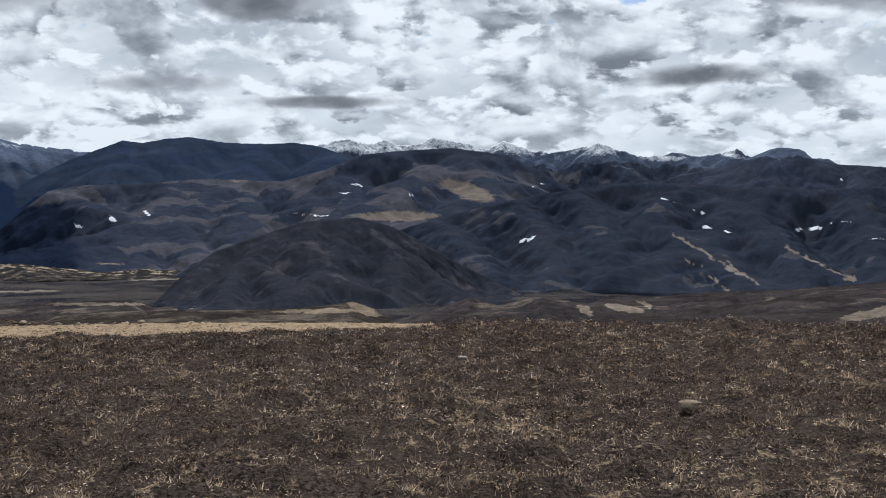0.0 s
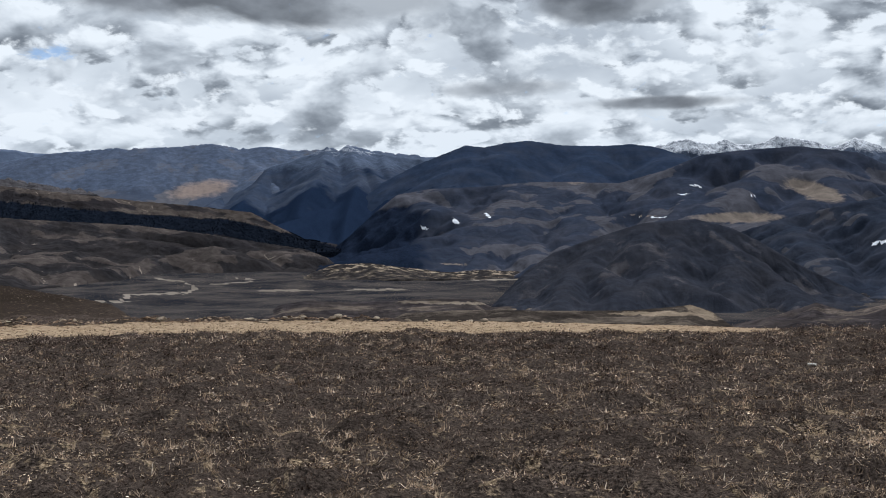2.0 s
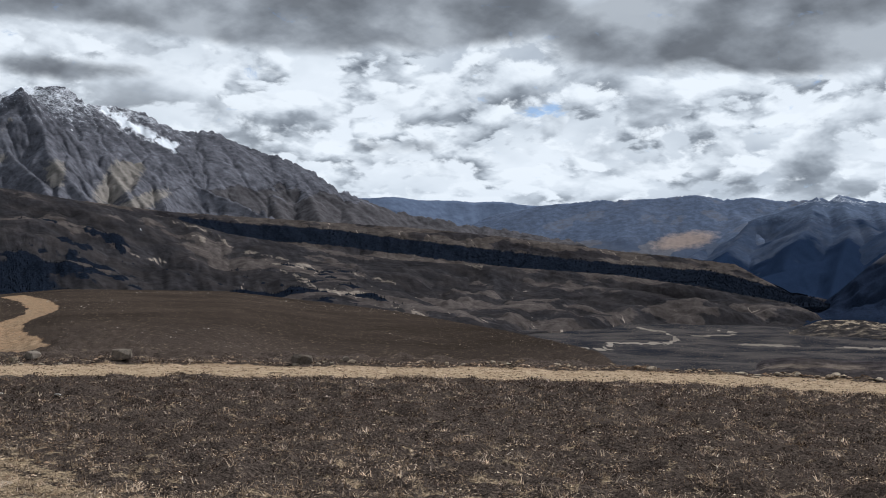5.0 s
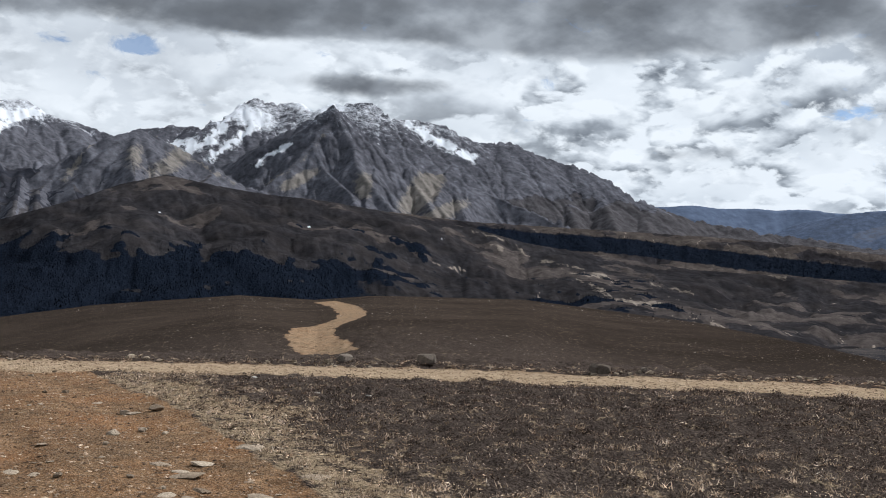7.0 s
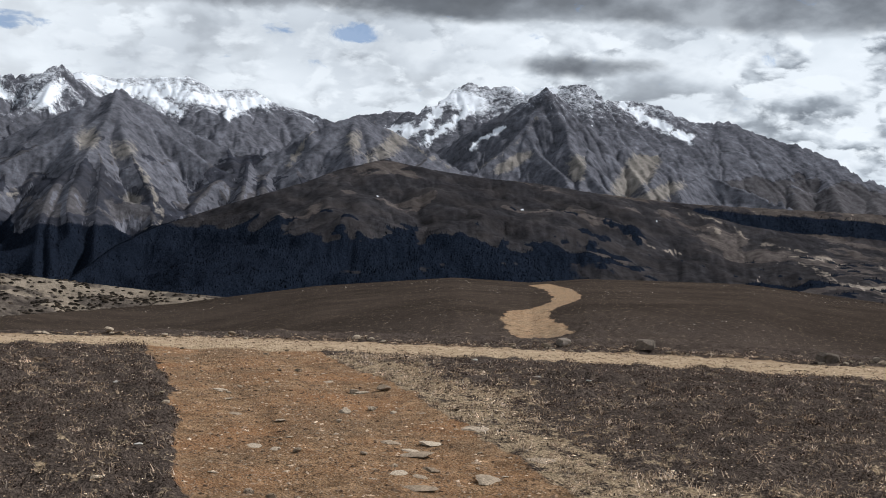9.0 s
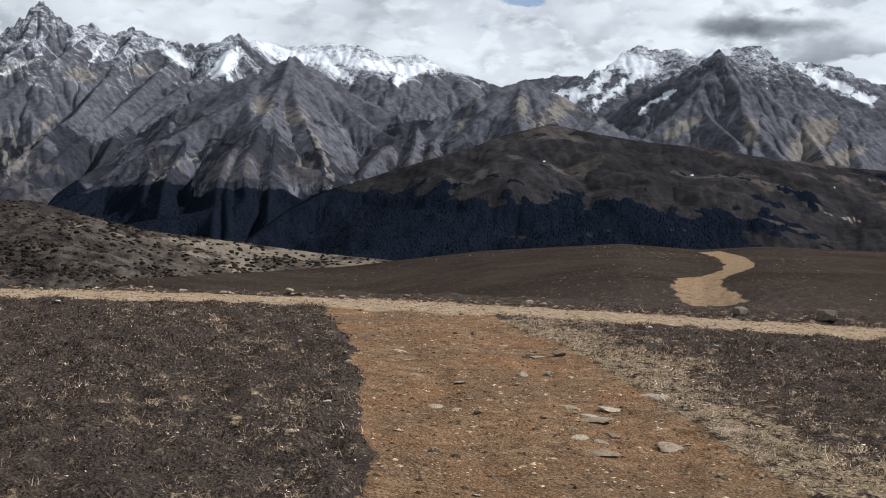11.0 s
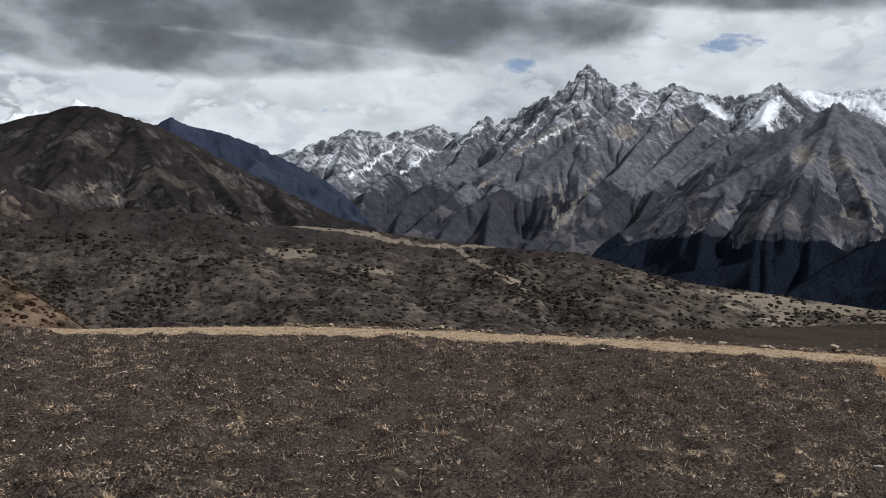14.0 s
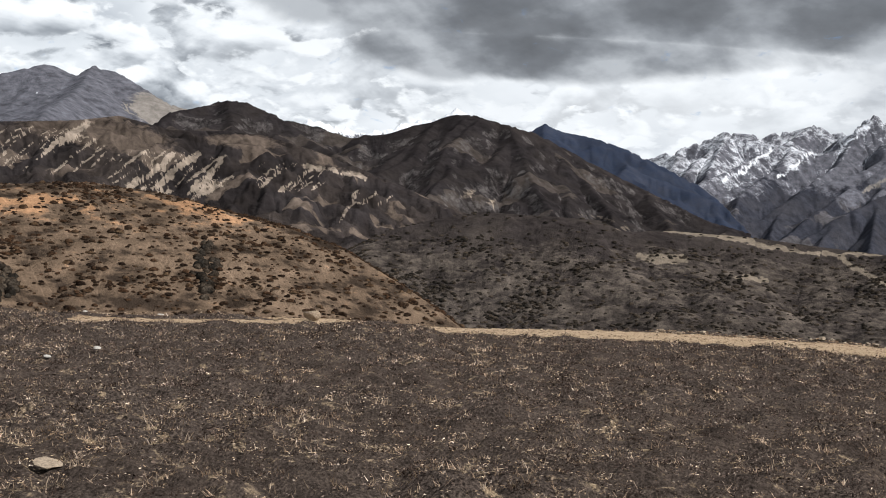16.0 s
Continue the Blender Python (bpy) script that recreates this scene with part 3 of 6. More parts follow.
def ground_material():
    n = Nodes("heath_ground")
    fine, mid, big, huge = n.noise(30, 6, 0.78), n.noise(5, 6, 0.66), n.noise(0.5, 4, 0.5), n.noise(0.012, 5, 0.55)
    heath = n.ramp(fine, (0.40, (0.017, 0.0133, 0.0114)), (0.60, (0.124, 0.097, 0.081)))
    heath = n.mix(n.ramp(big, (0.4, 0.0), (0.65, 0.6)), heath, n.ramp(mid, (0.35, (0.020, 0.0155, 0.0132)), (0.66, (0.112, 0.086, 0.070))))
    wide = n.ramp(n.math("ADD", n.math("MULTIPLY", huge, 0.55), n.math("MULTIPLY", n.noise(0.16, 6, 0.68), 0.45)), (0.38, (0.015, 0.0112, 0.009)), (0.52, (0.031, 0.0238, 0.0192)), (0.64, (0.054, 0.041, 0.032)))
    # snow and wood masks here only grow with distance: coarser, then greyer ground
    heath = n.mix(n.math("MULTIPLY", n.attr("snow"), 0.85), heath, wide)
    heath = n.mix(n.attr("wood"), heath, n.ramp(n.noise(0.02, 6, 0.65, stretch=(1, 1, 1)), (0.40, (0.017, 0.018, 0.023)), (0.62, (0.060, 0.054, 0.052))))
    straw = n.ramp(fine, (0.36, (0.092, 0.064, 0.040)), (0.62, (0.46, 0.355, 0.235)))
    litter = n.ramp(n.math("ADD", n.math("MULTIPLY", mid, 0.75), n.math("MULTIPLY", n.noise(22, 3, 0.6), 0.4)), (0.66, 0.0), (0.74, 0.8))
    col = n.mix(litter, heath, straw)
    # packed earth, with brighter gravel on the road and reddish earth on the track
    dirt = n.ramp(mid, (0.34, (0.122, 0.073, 0.041)), (0.66, (0.312, 0.196, 0.112)))
    red = n.ramp(n.noise(0.9, 4, 0.6), (0.44, 0.0), (0.68, 0.75))
    dirt = n.mix(red, dirt, (0.258, 0.130, 0.062))
    dirt = n.mix(n.ramp(big, (0.46, 0.0), (0.64, 0.45)), dirt, (0.115, 0.083, 0.055))
    crumbs = n.t.nodes.new("ShaderNodeMix")
    crumbs.data_type, crumbs.blend_type = "RGBA", "MULTIPLY"
    crumbs.inputs[0].default_value = 1.0
    n.put(crumbs.inputs[6], dirt), n.put(crumbs.inputs[7], n.ramp(fine, (0.38, 0.62), (0.62, 1.42)))
    dirt = crumbs.outputs[2]
    grit = n.voronoi(38)
    dirt = n.mix(n.ramp(grit["Distance"], (0.2, 0.75), (0.34, 0.0)), dirt, n.ramp(grit["Color"], (0.2, (0.07, 0.055, 0.042)), (0.8, (0.36, 0.30, 0.235))))
    pale = n.ramp(n.math("ADD", mid, n.math("MULTIPLY", fine, 0.4)), (0.5, (0.27, 0.192, 0.120)), (0.85, (0.47, 0.36, 0.245)))
    dirt = n.mix(n.attr("rock"), dirt, pale)

    dirt = n.mix(n.attr("wood"), dirt, n.ramp(huge, (0.4, (0.15, 0.13, 0.11)), (0.6, (0.22, 0.192, 0.165))))

    def edge(mask, spread):
        m = n.math("ADD", n.attr(mask), n.math("MULTIPLY", n.math("SUBTRACT", mid, 0.5), spread))
        m = n.math("ADD", m, n.math("MULTIPLY", n.math("SUBTRACT", fine, 0.5), spread * 0.5))
        return n.ramp(m, (0.42, 0.0), (0.58, 1.0))

    col = n.mix(edge("grass", 1.3), col, straw)
    col = n.mix(edge("earth", 0.6), col, dirt)
    n.bump(n.math("ADD", n.math("MULTIPLY", fine, 0.7), n.math("ADD", mid, n.math("MULTIPLY", grit["Distance"], -0.5))), 0.9, 0.045)
    return n.done(col, 0.95)


def build_ground():
    az = np.concatenate([np.arange(-28, 14, 0.34), np.arange(14, 35, 0.16), np.arange(35, 54, 0.34), np.arange(54, 64, 0.15), np.arange(64, 145, 0.34), np.arange(145, 332.1, 3.4)])
    r = np.concatenate([[0.05], np.arange(0.6, 5, 0.4), np.arange(5, 24, 0.14), np.arange(24, 60, 0.34), np.arange(60, 130, 0.7), np.geomspace(130, 690, 28), np.geomspace(700, 2600, 130), np.geomspace(2700, 4950, 12)])
    A, R = np.meshgrid(np.radians(az), r)
    X, Y = -np.sin(A) * R, np.cos(A) * R
    Z = ground_height(X, Y)
    el = np.degrees(np.arctan2(Z - EYE, R))
    deg = np.degrees(A)
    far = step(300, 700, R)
    road = step(1.15, 0.85, off_road(X, Y))
    w = np.full(X.shape, 1e9)
    for (ax, ay, aw), (bx, by, bw) in zip(FIELD_TRACK[:-1], FIELD_TRACK[1:]):
        ux, uy = bx - ax, by - ay
        t = np.clip(((X - ax) * ux + (Y - ay) * uy) / (ux * ux + uy * uy), 0, 1)
        w = np.minimum(w, np.hypot(X - ax - t * ux, Y - ay - t * uy) / (aw + t * (bw - aw)))
    winding = step(1.15, 0.85, w + 0.25 * fbm(X * 0.25, Y * 0.25, 3, 0.5, 14))
    blot = fbm(X / 90, Y / 25, 4, 0.55, 61)
    # pale terraces and the thin braids of the river on the valley floor
    terrace = patches(deg, el, (20.8, -2.18, 1.8, 0.10, 0.085), (18.6, -2.58, 3.4, 0.06, 0.0), (14.2, -2.74, 2.0, 0.05, 0.0), (24.5, -3.2, 1.4, 0.05, 0.0), (22.0, -2.55, 0.9, 0.07, 0.0), (20.0, -3.2, 1.8, 0.05, 0.0), (17.5, -2.2, 0.8, 0.06, 0.05), (26.5, -2.6, 0.8, 0.03, 0.05), (20.2, -1.8, 0.6, 0.04, 0.0))
    braid = patches(deg, el, (29.7, -2.62, 0.7, 0.035, 0.15), (28.9, -2.88, 0.4, 0.05, 0.5), (28.9, -3.17, 0.35, 0.05, -0.5), (30.4, -3.26, 1.4, 0.035, -0.02), (32.7, -3.59, 1.0, 0.03, 0.03), (31.9, -3.42, 0.3, 0.06, -0.4), (34.5, -3.68, 0.5, 0.03, 0.0), (26.8, -2.8, 1.0, 0.03, -0.06))
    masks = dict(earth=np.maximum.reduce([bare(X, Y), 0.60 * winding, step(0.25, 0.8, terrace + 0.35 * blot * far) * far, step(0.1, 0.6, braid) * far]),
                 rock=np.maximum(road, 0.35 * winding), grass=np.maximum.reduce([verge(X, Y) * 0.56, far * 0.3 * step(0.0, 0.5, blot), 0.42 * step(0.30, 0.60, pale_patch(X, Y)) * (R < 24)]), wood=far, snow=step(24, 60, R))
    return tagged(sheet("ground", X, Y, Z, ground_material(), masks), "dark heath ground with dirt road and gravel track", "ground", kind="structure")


build_ground()

# ---- hills and mountains, far to near ----
# grey rock, with some blue haze and, in wood, cloud shade mixed in
HIGH = dict(rock=(0.106, 0.107, 0.124), heath=(0.037, 0.039, 0.050), grass=(0.078, 0.074, 0.079), earth=(0.215, 0.196, 0.178), wood=(0.0080, 0.0108, 0.0175))
# air haze put into the colours: far ground bluer, paler, lower in contrast
FAR_HAZE = dict(rock=(0.100, 0.128, 0.190), heath=(0.066, 0.083, 0.124), grass=(0.110, 0.113, 0.132), earth=(0.27, 0.215, 0.19), wood=(0.030, 0.044, 0.076), calm=0.35)
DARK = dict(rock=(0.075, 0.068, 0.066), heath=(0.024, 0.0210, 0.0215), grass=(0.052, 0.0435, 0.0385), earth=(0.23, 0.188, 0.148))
# blue haze of the distance is mixed into these colours
NORTH_HAZE = dict(rock=(0.080, 0.100, 0.146), heath=(0.032, 0.040, 0.062), grass=(0.069, 0.070, 0.084), earth=(0.19, 0.160, 0.138), wood=(0.012, 0.018, 0.034), calm=0.6)


def cover_snow_peaks_far(az, el, u, z, slope, near, streak, blot, rough):
    return dict(rock=1, snow=step(-.6, .0, streak * .8 + (el - 4.9)))


ridge("snow_peaks_far", "distant snow-covered peaks behind a dark ridge",
      "115.4,5.68 116.6,6.10 117.2,6.35 117.9,5.85 119.1,5.65 121.3,4.99 122.4,5.07 123.2,5.16 124.0,5.44 125.1,5.32",
      4650, 4100, 3.0, 8, cover_snow_peaks_far, da=0.08, rows=24, jag=0.3, every=1.5, gully=0.6, mottle=0.5, seed=3, tint=HIGH)


def cover_jagged_range(az, el, u, z, slope, near, streak, blot, rough):
    dust = 0.20 + 0.30 * step(0.45, 1.0, u + 0.25 * rough + 0.2 * blot + 0.10 * step(97, 103, az)) - 0.12 * step(0.8, 1.4, slope) + 0.16 * streak
    runs = strokes(az, el, 0.10, "92.4,6.84 93.6,6.10 95.1,5.22", "102.0,4.88 103.3,3.82 104.3,3.25", "100.1,4.84 101.5,3.65", "97.8,6.04 98.7,5.13", "83.5,7.68 83.9,6.16", "84.5,7.65 85.0,6.40", "87.1,7.72 86.1,6.78 85.3,6.67", "89.8,7.49 90.3,6.65", "94.7,6.73 95.8,5.59")
    broad = patches(az, el, (84.1, 6.9, 0.9, 0.7, -0.6), (86.4, 7.1, 1.0, 0.35, 0.5))
    scree = strokes(az, el, 0.22, "91.9,3.97 93.1,2.13 94.0,0.94", "93.8,3.48 93.4,2.12 93.9,1.27", "96.3,4.62 94.4,5.93 92.8,6.41", "94.3,3.19 94.0,1.82", "96.8,3.64 97.6,3.06")
    # the first tan patch is a sunlit highlight painted as pale earth
    tan = patches(az, el, (90.7, 6.0, 1.2, 0.6, 0), (94.0, 5.9, 1.6, 0.4, -0.6), (88.0, 6.4, 0.8, 0.5, 0))
    # low slopes: heath and grass, also darkening them for cloud shade
    return dict(rock=step(.4, 5.4, el + blot * 2 + rough), grass=step(-.1, .35, blot + rough * .4) * step(6, 2, el) * .8,
                snow=np.maximum.reduce([dust, 0.75 * runs, 0.72 * broad]), earth=np.maximum(0.75 * scree, 0.62 * tan) + 0.15 * streak, wood=step(-.6, -1.4, el + blot * 2))


ridge("jagged_range", "jagged grey rock range dusted with fresh snow",
      "79,5.0 81.7,7.17 82.8,7.83 83.5,8.37 85.3,7.64 87.0,7.86 88.5,8.30 89.5,7.91 90.4,8.37 91.2,8.12 91.8,8.55 92.2,8.95 92.6,9.15 92.9,8.9 93.3,8.45 93.9,7.86 95.0,7.40 96.3,6.52 97.0,6.22 97.3,6.64 98.7,5.63 100.1,6.05 101.2,5.74 102.6,5.49 103.9,5.74 105.4,5.09 107.0,4.47 108.4,4.12 109,3.6",
      3600, 2350, -1.9, 4, cover_jagged_range, da=0.06, rows=150, jag=0.35, every=3.2, steep=0.95, gully=0.7, power=1.1, drifts=(0.3, 0.9), mottle=0.45, spurs=("90.3,8.01 92.0,6.58 94.1,5.12 96.3,3.88 97.6,2.52 99.4,1.04",
             "86.4,7.19 88.0,5.62 89.7,3.91 91.8,2.17 94.0,0.66",
             "83.7,8.22 84.3,6.70 86.4,5.06 88.3,3.34",
             "97.7,6.45 98.9,4.36 100.7,2.93 101.7,1.49",
             "100.6,5.89 101.5,4.23 103.3,2.82",
             "95.8,6.41 96.3,5.16 98.1,3.86 98.9,2.47 101.1,0.98",
             "92.8,8.72 93.6,6.78 95.2,5.35 96.8,4.46",
             "88.4,8.09 89.5,6.13 90.8,4.42 92.4,2.98 95.1,0.68",
             "104.1,5.55 104.6,4.34 105.1,3.26",
             "82.5,6.60 84.1,5.18 85.2,3.21",), ribs=0.3, seed=10, tint=HIGH)


def cover_glacier_peaks(az, el, u, z, slope, near, streak, blot, rough):
    ice = strokes(az, el, 0.42, "82.8,7.83 80.8,7.46 79.5,7.34 78.1,6.54", "79.5,7.48 77.0,7.24 74.8,6.98", "75.6,6.57 74.8,7.12 74.0,7.25")
    dust = 0.24 + 0.34 * step(5.9, 7.6, el + 0.5 * rough + 0.3 * blot) + 0.14 * streak
    return dict(rock=1, snow=np.maximum(dust, 0.85 * ice) * step(67.5, 71, az + rough))


ridge("glacier_peaks", "snow-covered peaks with a white glacier field",
      "66,4 69.0,5.92 70.8,6.40 72.4,6.91 73.5,7.12 74.6,7.79 76.4,7.65 77.7,8.21 79.2,8.09 80.9,7.93 82.8,8.11 83.6,7.68 86,6",
      4300, 3300, 2.5, 5, cover_glacier_peaks, da=0.06, rows=80, jag=0.14, every=2.0, steep=0.6, gully=0.6, power=0.95, mottle=0.45, seed=17, tint=HIGH)


def cover_pyramid_peaks(az, el, u, z, slope, near, streak, blot, rough):
    scree = strokes(az, el, 0.2, "71.6,5.92 72.3,4.83 72.9,4.02", "79.3,2.94 78.7,1.43 79.5,0.71", "87.1,1.20 86.3,2.06 85.4,2.36", "80.1,4.17 79.3,2.80", "69.0,6.85 66.9,5.39 64.9,4.34")
    tan = patches(az, el, (82.2, 5.0, 0.9, 0.8, 0), (80.6, 4.6, .9, .7, 0), (80.2, 2.3, .7, .4, 0), (67.8, 5.3, 1.9, .8, -.7), (69.6, 5.4, .6, 1.0, 0))
    return dict(rock=step(.1, .6, slope - .25 + blot * .4 + (el - 4.4) * .16), grass=step(-.1, .3, blot + .1) * step(0.2, 2, el) * .9,
                earth=np.maximum(0.7 * scree, 0.64 * tan) + 0.2 * streak, wood=step(1.15, .55, el + blot * .7 - rough * .2 + step(76, 68, az) * 1.2))


ridge("pyramid_peaks", "grey-brown rocky pyramid peaks with dark lower slopes",
      "56,-1 61.1,3.47 63.3,3.92 64.7,4.35 66.4,5.44 68.0,6.13 69.4,6.77 71.1,6.13 72.9,5.05 74.2,4.55 76.4,5.06 78.0,5.86 79.7,6.85 81.0,7.46 82.5,6.66 83.9,5.88 86.3,4.79 88.0,3.41 89.6,1.97 91.8,0.23 92.8,-0.91 95.5,-3",
      2550, 1650, -2.3, 3.5, cover_pyramid_peaks, da=0.065, rows=110, jag=0.22, every=3.5, steep=0.9, gully=0.5, power=1.2, drifts=(-0.1, 0.8), mottle=0.5, spurs=("69.6,6.71 69.8,5.61 69.6,4.38",
             "69.6,6.71 68.6,5.66 67.7,4.59 67.2,4.05",
             "69.6,6.71 71.3,5.41 73.1,4.52 73.9,3.81",
             "72.4,6.45 73.2,5.46 74.7,4.58",
             "81.0,7.32 80.7,5.54 80.1,4.17 79.3,2.80 79.1,0.86",
             "81.0,7.32 78.6,5.57 76.6,4.23 74.7,3.44",
             "83.0,5.76 82.7,4.11 83.8,2.69 84.3,1.00",
             "81.0,7.32 81.9,5.51 81.6,3.58 81.8,1.35",
             "85.2,4.32 86.0,2.91 86.8,1.21",), ribs=0.3, seed=24, tint=HIGH)


def cover_snow_massif(az, el, u, z, slope, near, streak, blot, rough):
    ice = strokes(az, el, 0.30, "63.7,7.34 64.8,6.48 66.1,5.52", "56.5,7.59 55.1,6.70 53.2,5.90", "65.1,7.85 66.1,6.30 67.2,5.84", "66.7,6.28 68.1,5.90")
    dust = (0.22 + 0.27 * step(5.0, 8.0, el + 0.4 * rough + 0.3 * blot) + 0.15 * streak) * step(47, 52, az + rough)
    high = patches(az, el, (64.2, 7.6, 1.6, .7, .2), (60.8, 8.2, 2.0, .4, 0))
    return dict(rock=step(-.6, .4, el - 3.9 + blot * 1.2), grass=.85 * step(4.6, 3.2, el + blot), earth=step(.4, .7, streak + blot * .5) * step(4, 2.5, el) * .5, snow=np.maximum.reduce([dust, 0.85 * ice, 0.7 * high]))


ridge("snow_massif", "high snow-clad massif with rock ridges and glaciers",
      "33,1.5 35.4,1.98 38.2,2.31 42.4,3.00 45.2,3.98 46.3,4.73 47.9,5.52 49.0,5.74 49.1,5.90 49.8,6.06 51.4,6.68 52.8,6.60 53.8,7.00 54.6,7.41 56.2,7.72 57.3,7.72 58.3,8.52 60.1,8.34 61.2,8.0 62.1,8.45 63.0,8.2 63.9,8.55 64.6,8.17 65.4,7.52 66.5,6.94 67.9,6.98 69.0,6.78 70.4,6.40 75,4",
      4100, 3200, 1.5, 5, cover_snow_massif, da=0.07, rows=80, jag=0.25, every=3.5, steep=0.6, gully=0.4, power=1.05, mottle=0.5, spurs=("64.4,8.01 65.0,6.88 66.1,5.61",
             "52.6,6.59 51.4,5.91 50.0,4.97 48.4,3.75",
             "50.3,6.28 49.2,5.24 46.8,4.03",
             "48.0,5.52 46.8,4.71 44.9,3.24",
             "54.2,6.99 53.3,6.03 51.9,4.95",
             "58.1,8.31 57.5,7.49 56.5,6.82",), ribs=0.3, seed=31, tint=HIGH)


def cover_rocky_spur(az, el, u, z, slope, near, streak, blot, rough):
    runs = strokes(az, el, 0.15, "59.5,8.09 58.5,7.39 57.5,6.86 56.5,6.21 55.2,5.79", "59.1,7.88 58.1,7.07 57.8,6.52", "62.2,6.42 63.9,5.26")
    dust = 0.20 + 0.24 * step(5.8, 8.0, el + 0.5 * rough) + 0.20 * streak
    tan = patches(az, el, (55.6, 4.3, 1.5, 1.2, -.8), (54.6, 3.2, 1.4, .5, -.4), (58.6, 4.4, .6, .8, 0), (61.8, 4.6, 1.2, .4, -.5))
    return dict(rock=step(-.3, .4, slope - .35 + blot * .4 + (el - 3.0) * .3), earth=np.maximum(0.78 * tan, 0.6 * strokes(az, el, 0.14, "60.6,6.88 61.3,5.89 62.5,4.89 63.6,4.30")) + 0.2 * streak, snow=np.maximum(dust, 0.8 * runs), grass=.4)


ridge("rocky_spur", "steep rocky mountain spur streaked with snow and scree",
      "47.5,2.2 53.7,4.7 55.2,5.1 56.5,5.5 57.6,6.1 58.6,6.9 59.3,7.64 60.2,8.26 61.5,7.47 63.4,6.4 65.3,5.2 67.5,4.1 71,2.0",
      3450, 2500, 0.3, 4.5, cover_rocky_spur, da=0.06, rows=130, jag=0.32, every=3.5, steep=1.0, gully=0.6, power=1.15, mottle=0.5, spurs=("59.9,8.13 58.6,6.78 57.2,6.31 56.5,5.16 55.5,3.93 54.8,2.74",
             "59.9,8.13 61.0,6.73 62.2,5.31 63.6,4.16",
             "59.5,7.04 58.0,5.41 58.4,3.87",
             "56.9,6.31 55.8,5.45 54.1,4.36 53.5,2.85",
             "63.9,6.04 64.7,5.24 65.3,4.67",), ribs=0.4, seed=38, tint=HIGH)


def cover_wooded_skirt(az, el, u, z, slope, near, streak, blot, rough):
    belt = strokes(az, el, 0.40, "21.6,-1.55 24.3,-0.75 27.1,-0.10 31.2,0.17 35.3,0.57 40.6,1.13 45.6,1.70 50.5,1.92 52.7,2.17", warp=0.2)
    return dict(grass=step(-.4, .15, blot), earth=step(.2, .5, streak + blot * .4) * .6 * step(.7, .8, u), wood=step(0.25, 0.75, belt + 0.05 * rough))


# its conifer wood is coloured darker for the cloud shade over it
ridge("wooded_skirt", "low mountain skirt with a dark conifer wood",
      "21.5,-1 23.3,-0.74 24.6,-0.09 25.9,0.62 28.6,0.95 31.3,1.19 36.8,1.82 41.0,2.19 45.2,2.40 49.3,2.59 53.4,2.77 58.5,3.29 63.4,3.63",
      2300, 1500, -2.35, 3.5, cover_wooded_skirt, da=0.07, rows=60, jag=0.04, every=4, steep=0.3, gully=0.4, round_=.1, foot='21,-1.3 25,-1.4 28,-1.9 31,-2.3 90,-2.35', seed=45, tint=dict(heath=(0.032, 0.0295, 0.0325), grass=(0.070, 0.059, 0.053), earth=(0.20, 0.165, 0.135), wood=(0.0080, 0.0108, 0.0175)))


def cover_foothill(az, el, u, z, slope, near, streak, blot, rough):
    return dict(grass=step(.0, .45, blot + rough * .3 + .006 * (58 - az)) * .9, earth=.62 * strokes(az, el, 0.12, "53.2,2.34 51.4,1.84 50.4,1.18", "49.6,0.92 47.7,0.53", "48.0,0.12 46.1,-0.83 44.2,-1.10", "44.7,0.01 42.5,-0.53", "42.5,-1.92 40.3,-2.52 37.5,-3.06", "55.3,0.72 53.5,0.34", "40.9,0.87 38.1,0.34") + step(.35, .7, streak + blot * .5) * step(.95, .6, u) * step(62, 50, az) * .75 + step(.2, .5, blot + rough * .4) * patches(az, el, (51.5, 1.9, 1.8, .5, -.1), (48.5, .9, 2.2, .5, .3), (45.5, -.6, 2.0, .3, .3), (38, -2.5, 2.6, .25, .15), (41, -2.1, 2.0, .25, .1), (68.8, -.6, 1.6, .08, -.1), (71.1, 1.4, .5, .3, 0), (67.0, 1.8, .5, .2, -.4), (63.5, 2.3, 1.2, .12, -.3), (70.5, 2.3, 1.6, .06, .3)), snow=patches(az, el, (60.6, 1.3, 0.16, 0.050, .3), (61.2, 2.3, 0.11, 0.023, 0), (68.3, 2.8, 0.08, 0.019, 0), (54.6, 1.9, 0.08, 0.023, 0)) * 1.2, wood=step(-.1, .25, ((.8 + .03 * (az - 60)) - el) * .45 + (rough * .9 + blot * .9) * step(80, 66, az) + .1 * rough) * step(54, 62, az + rough * 2) + .9 * step(.12, .4, rough * .9 + blot * .5) * step(.8, .6, u) * step(38, 46, az) * step(60, 56, az))


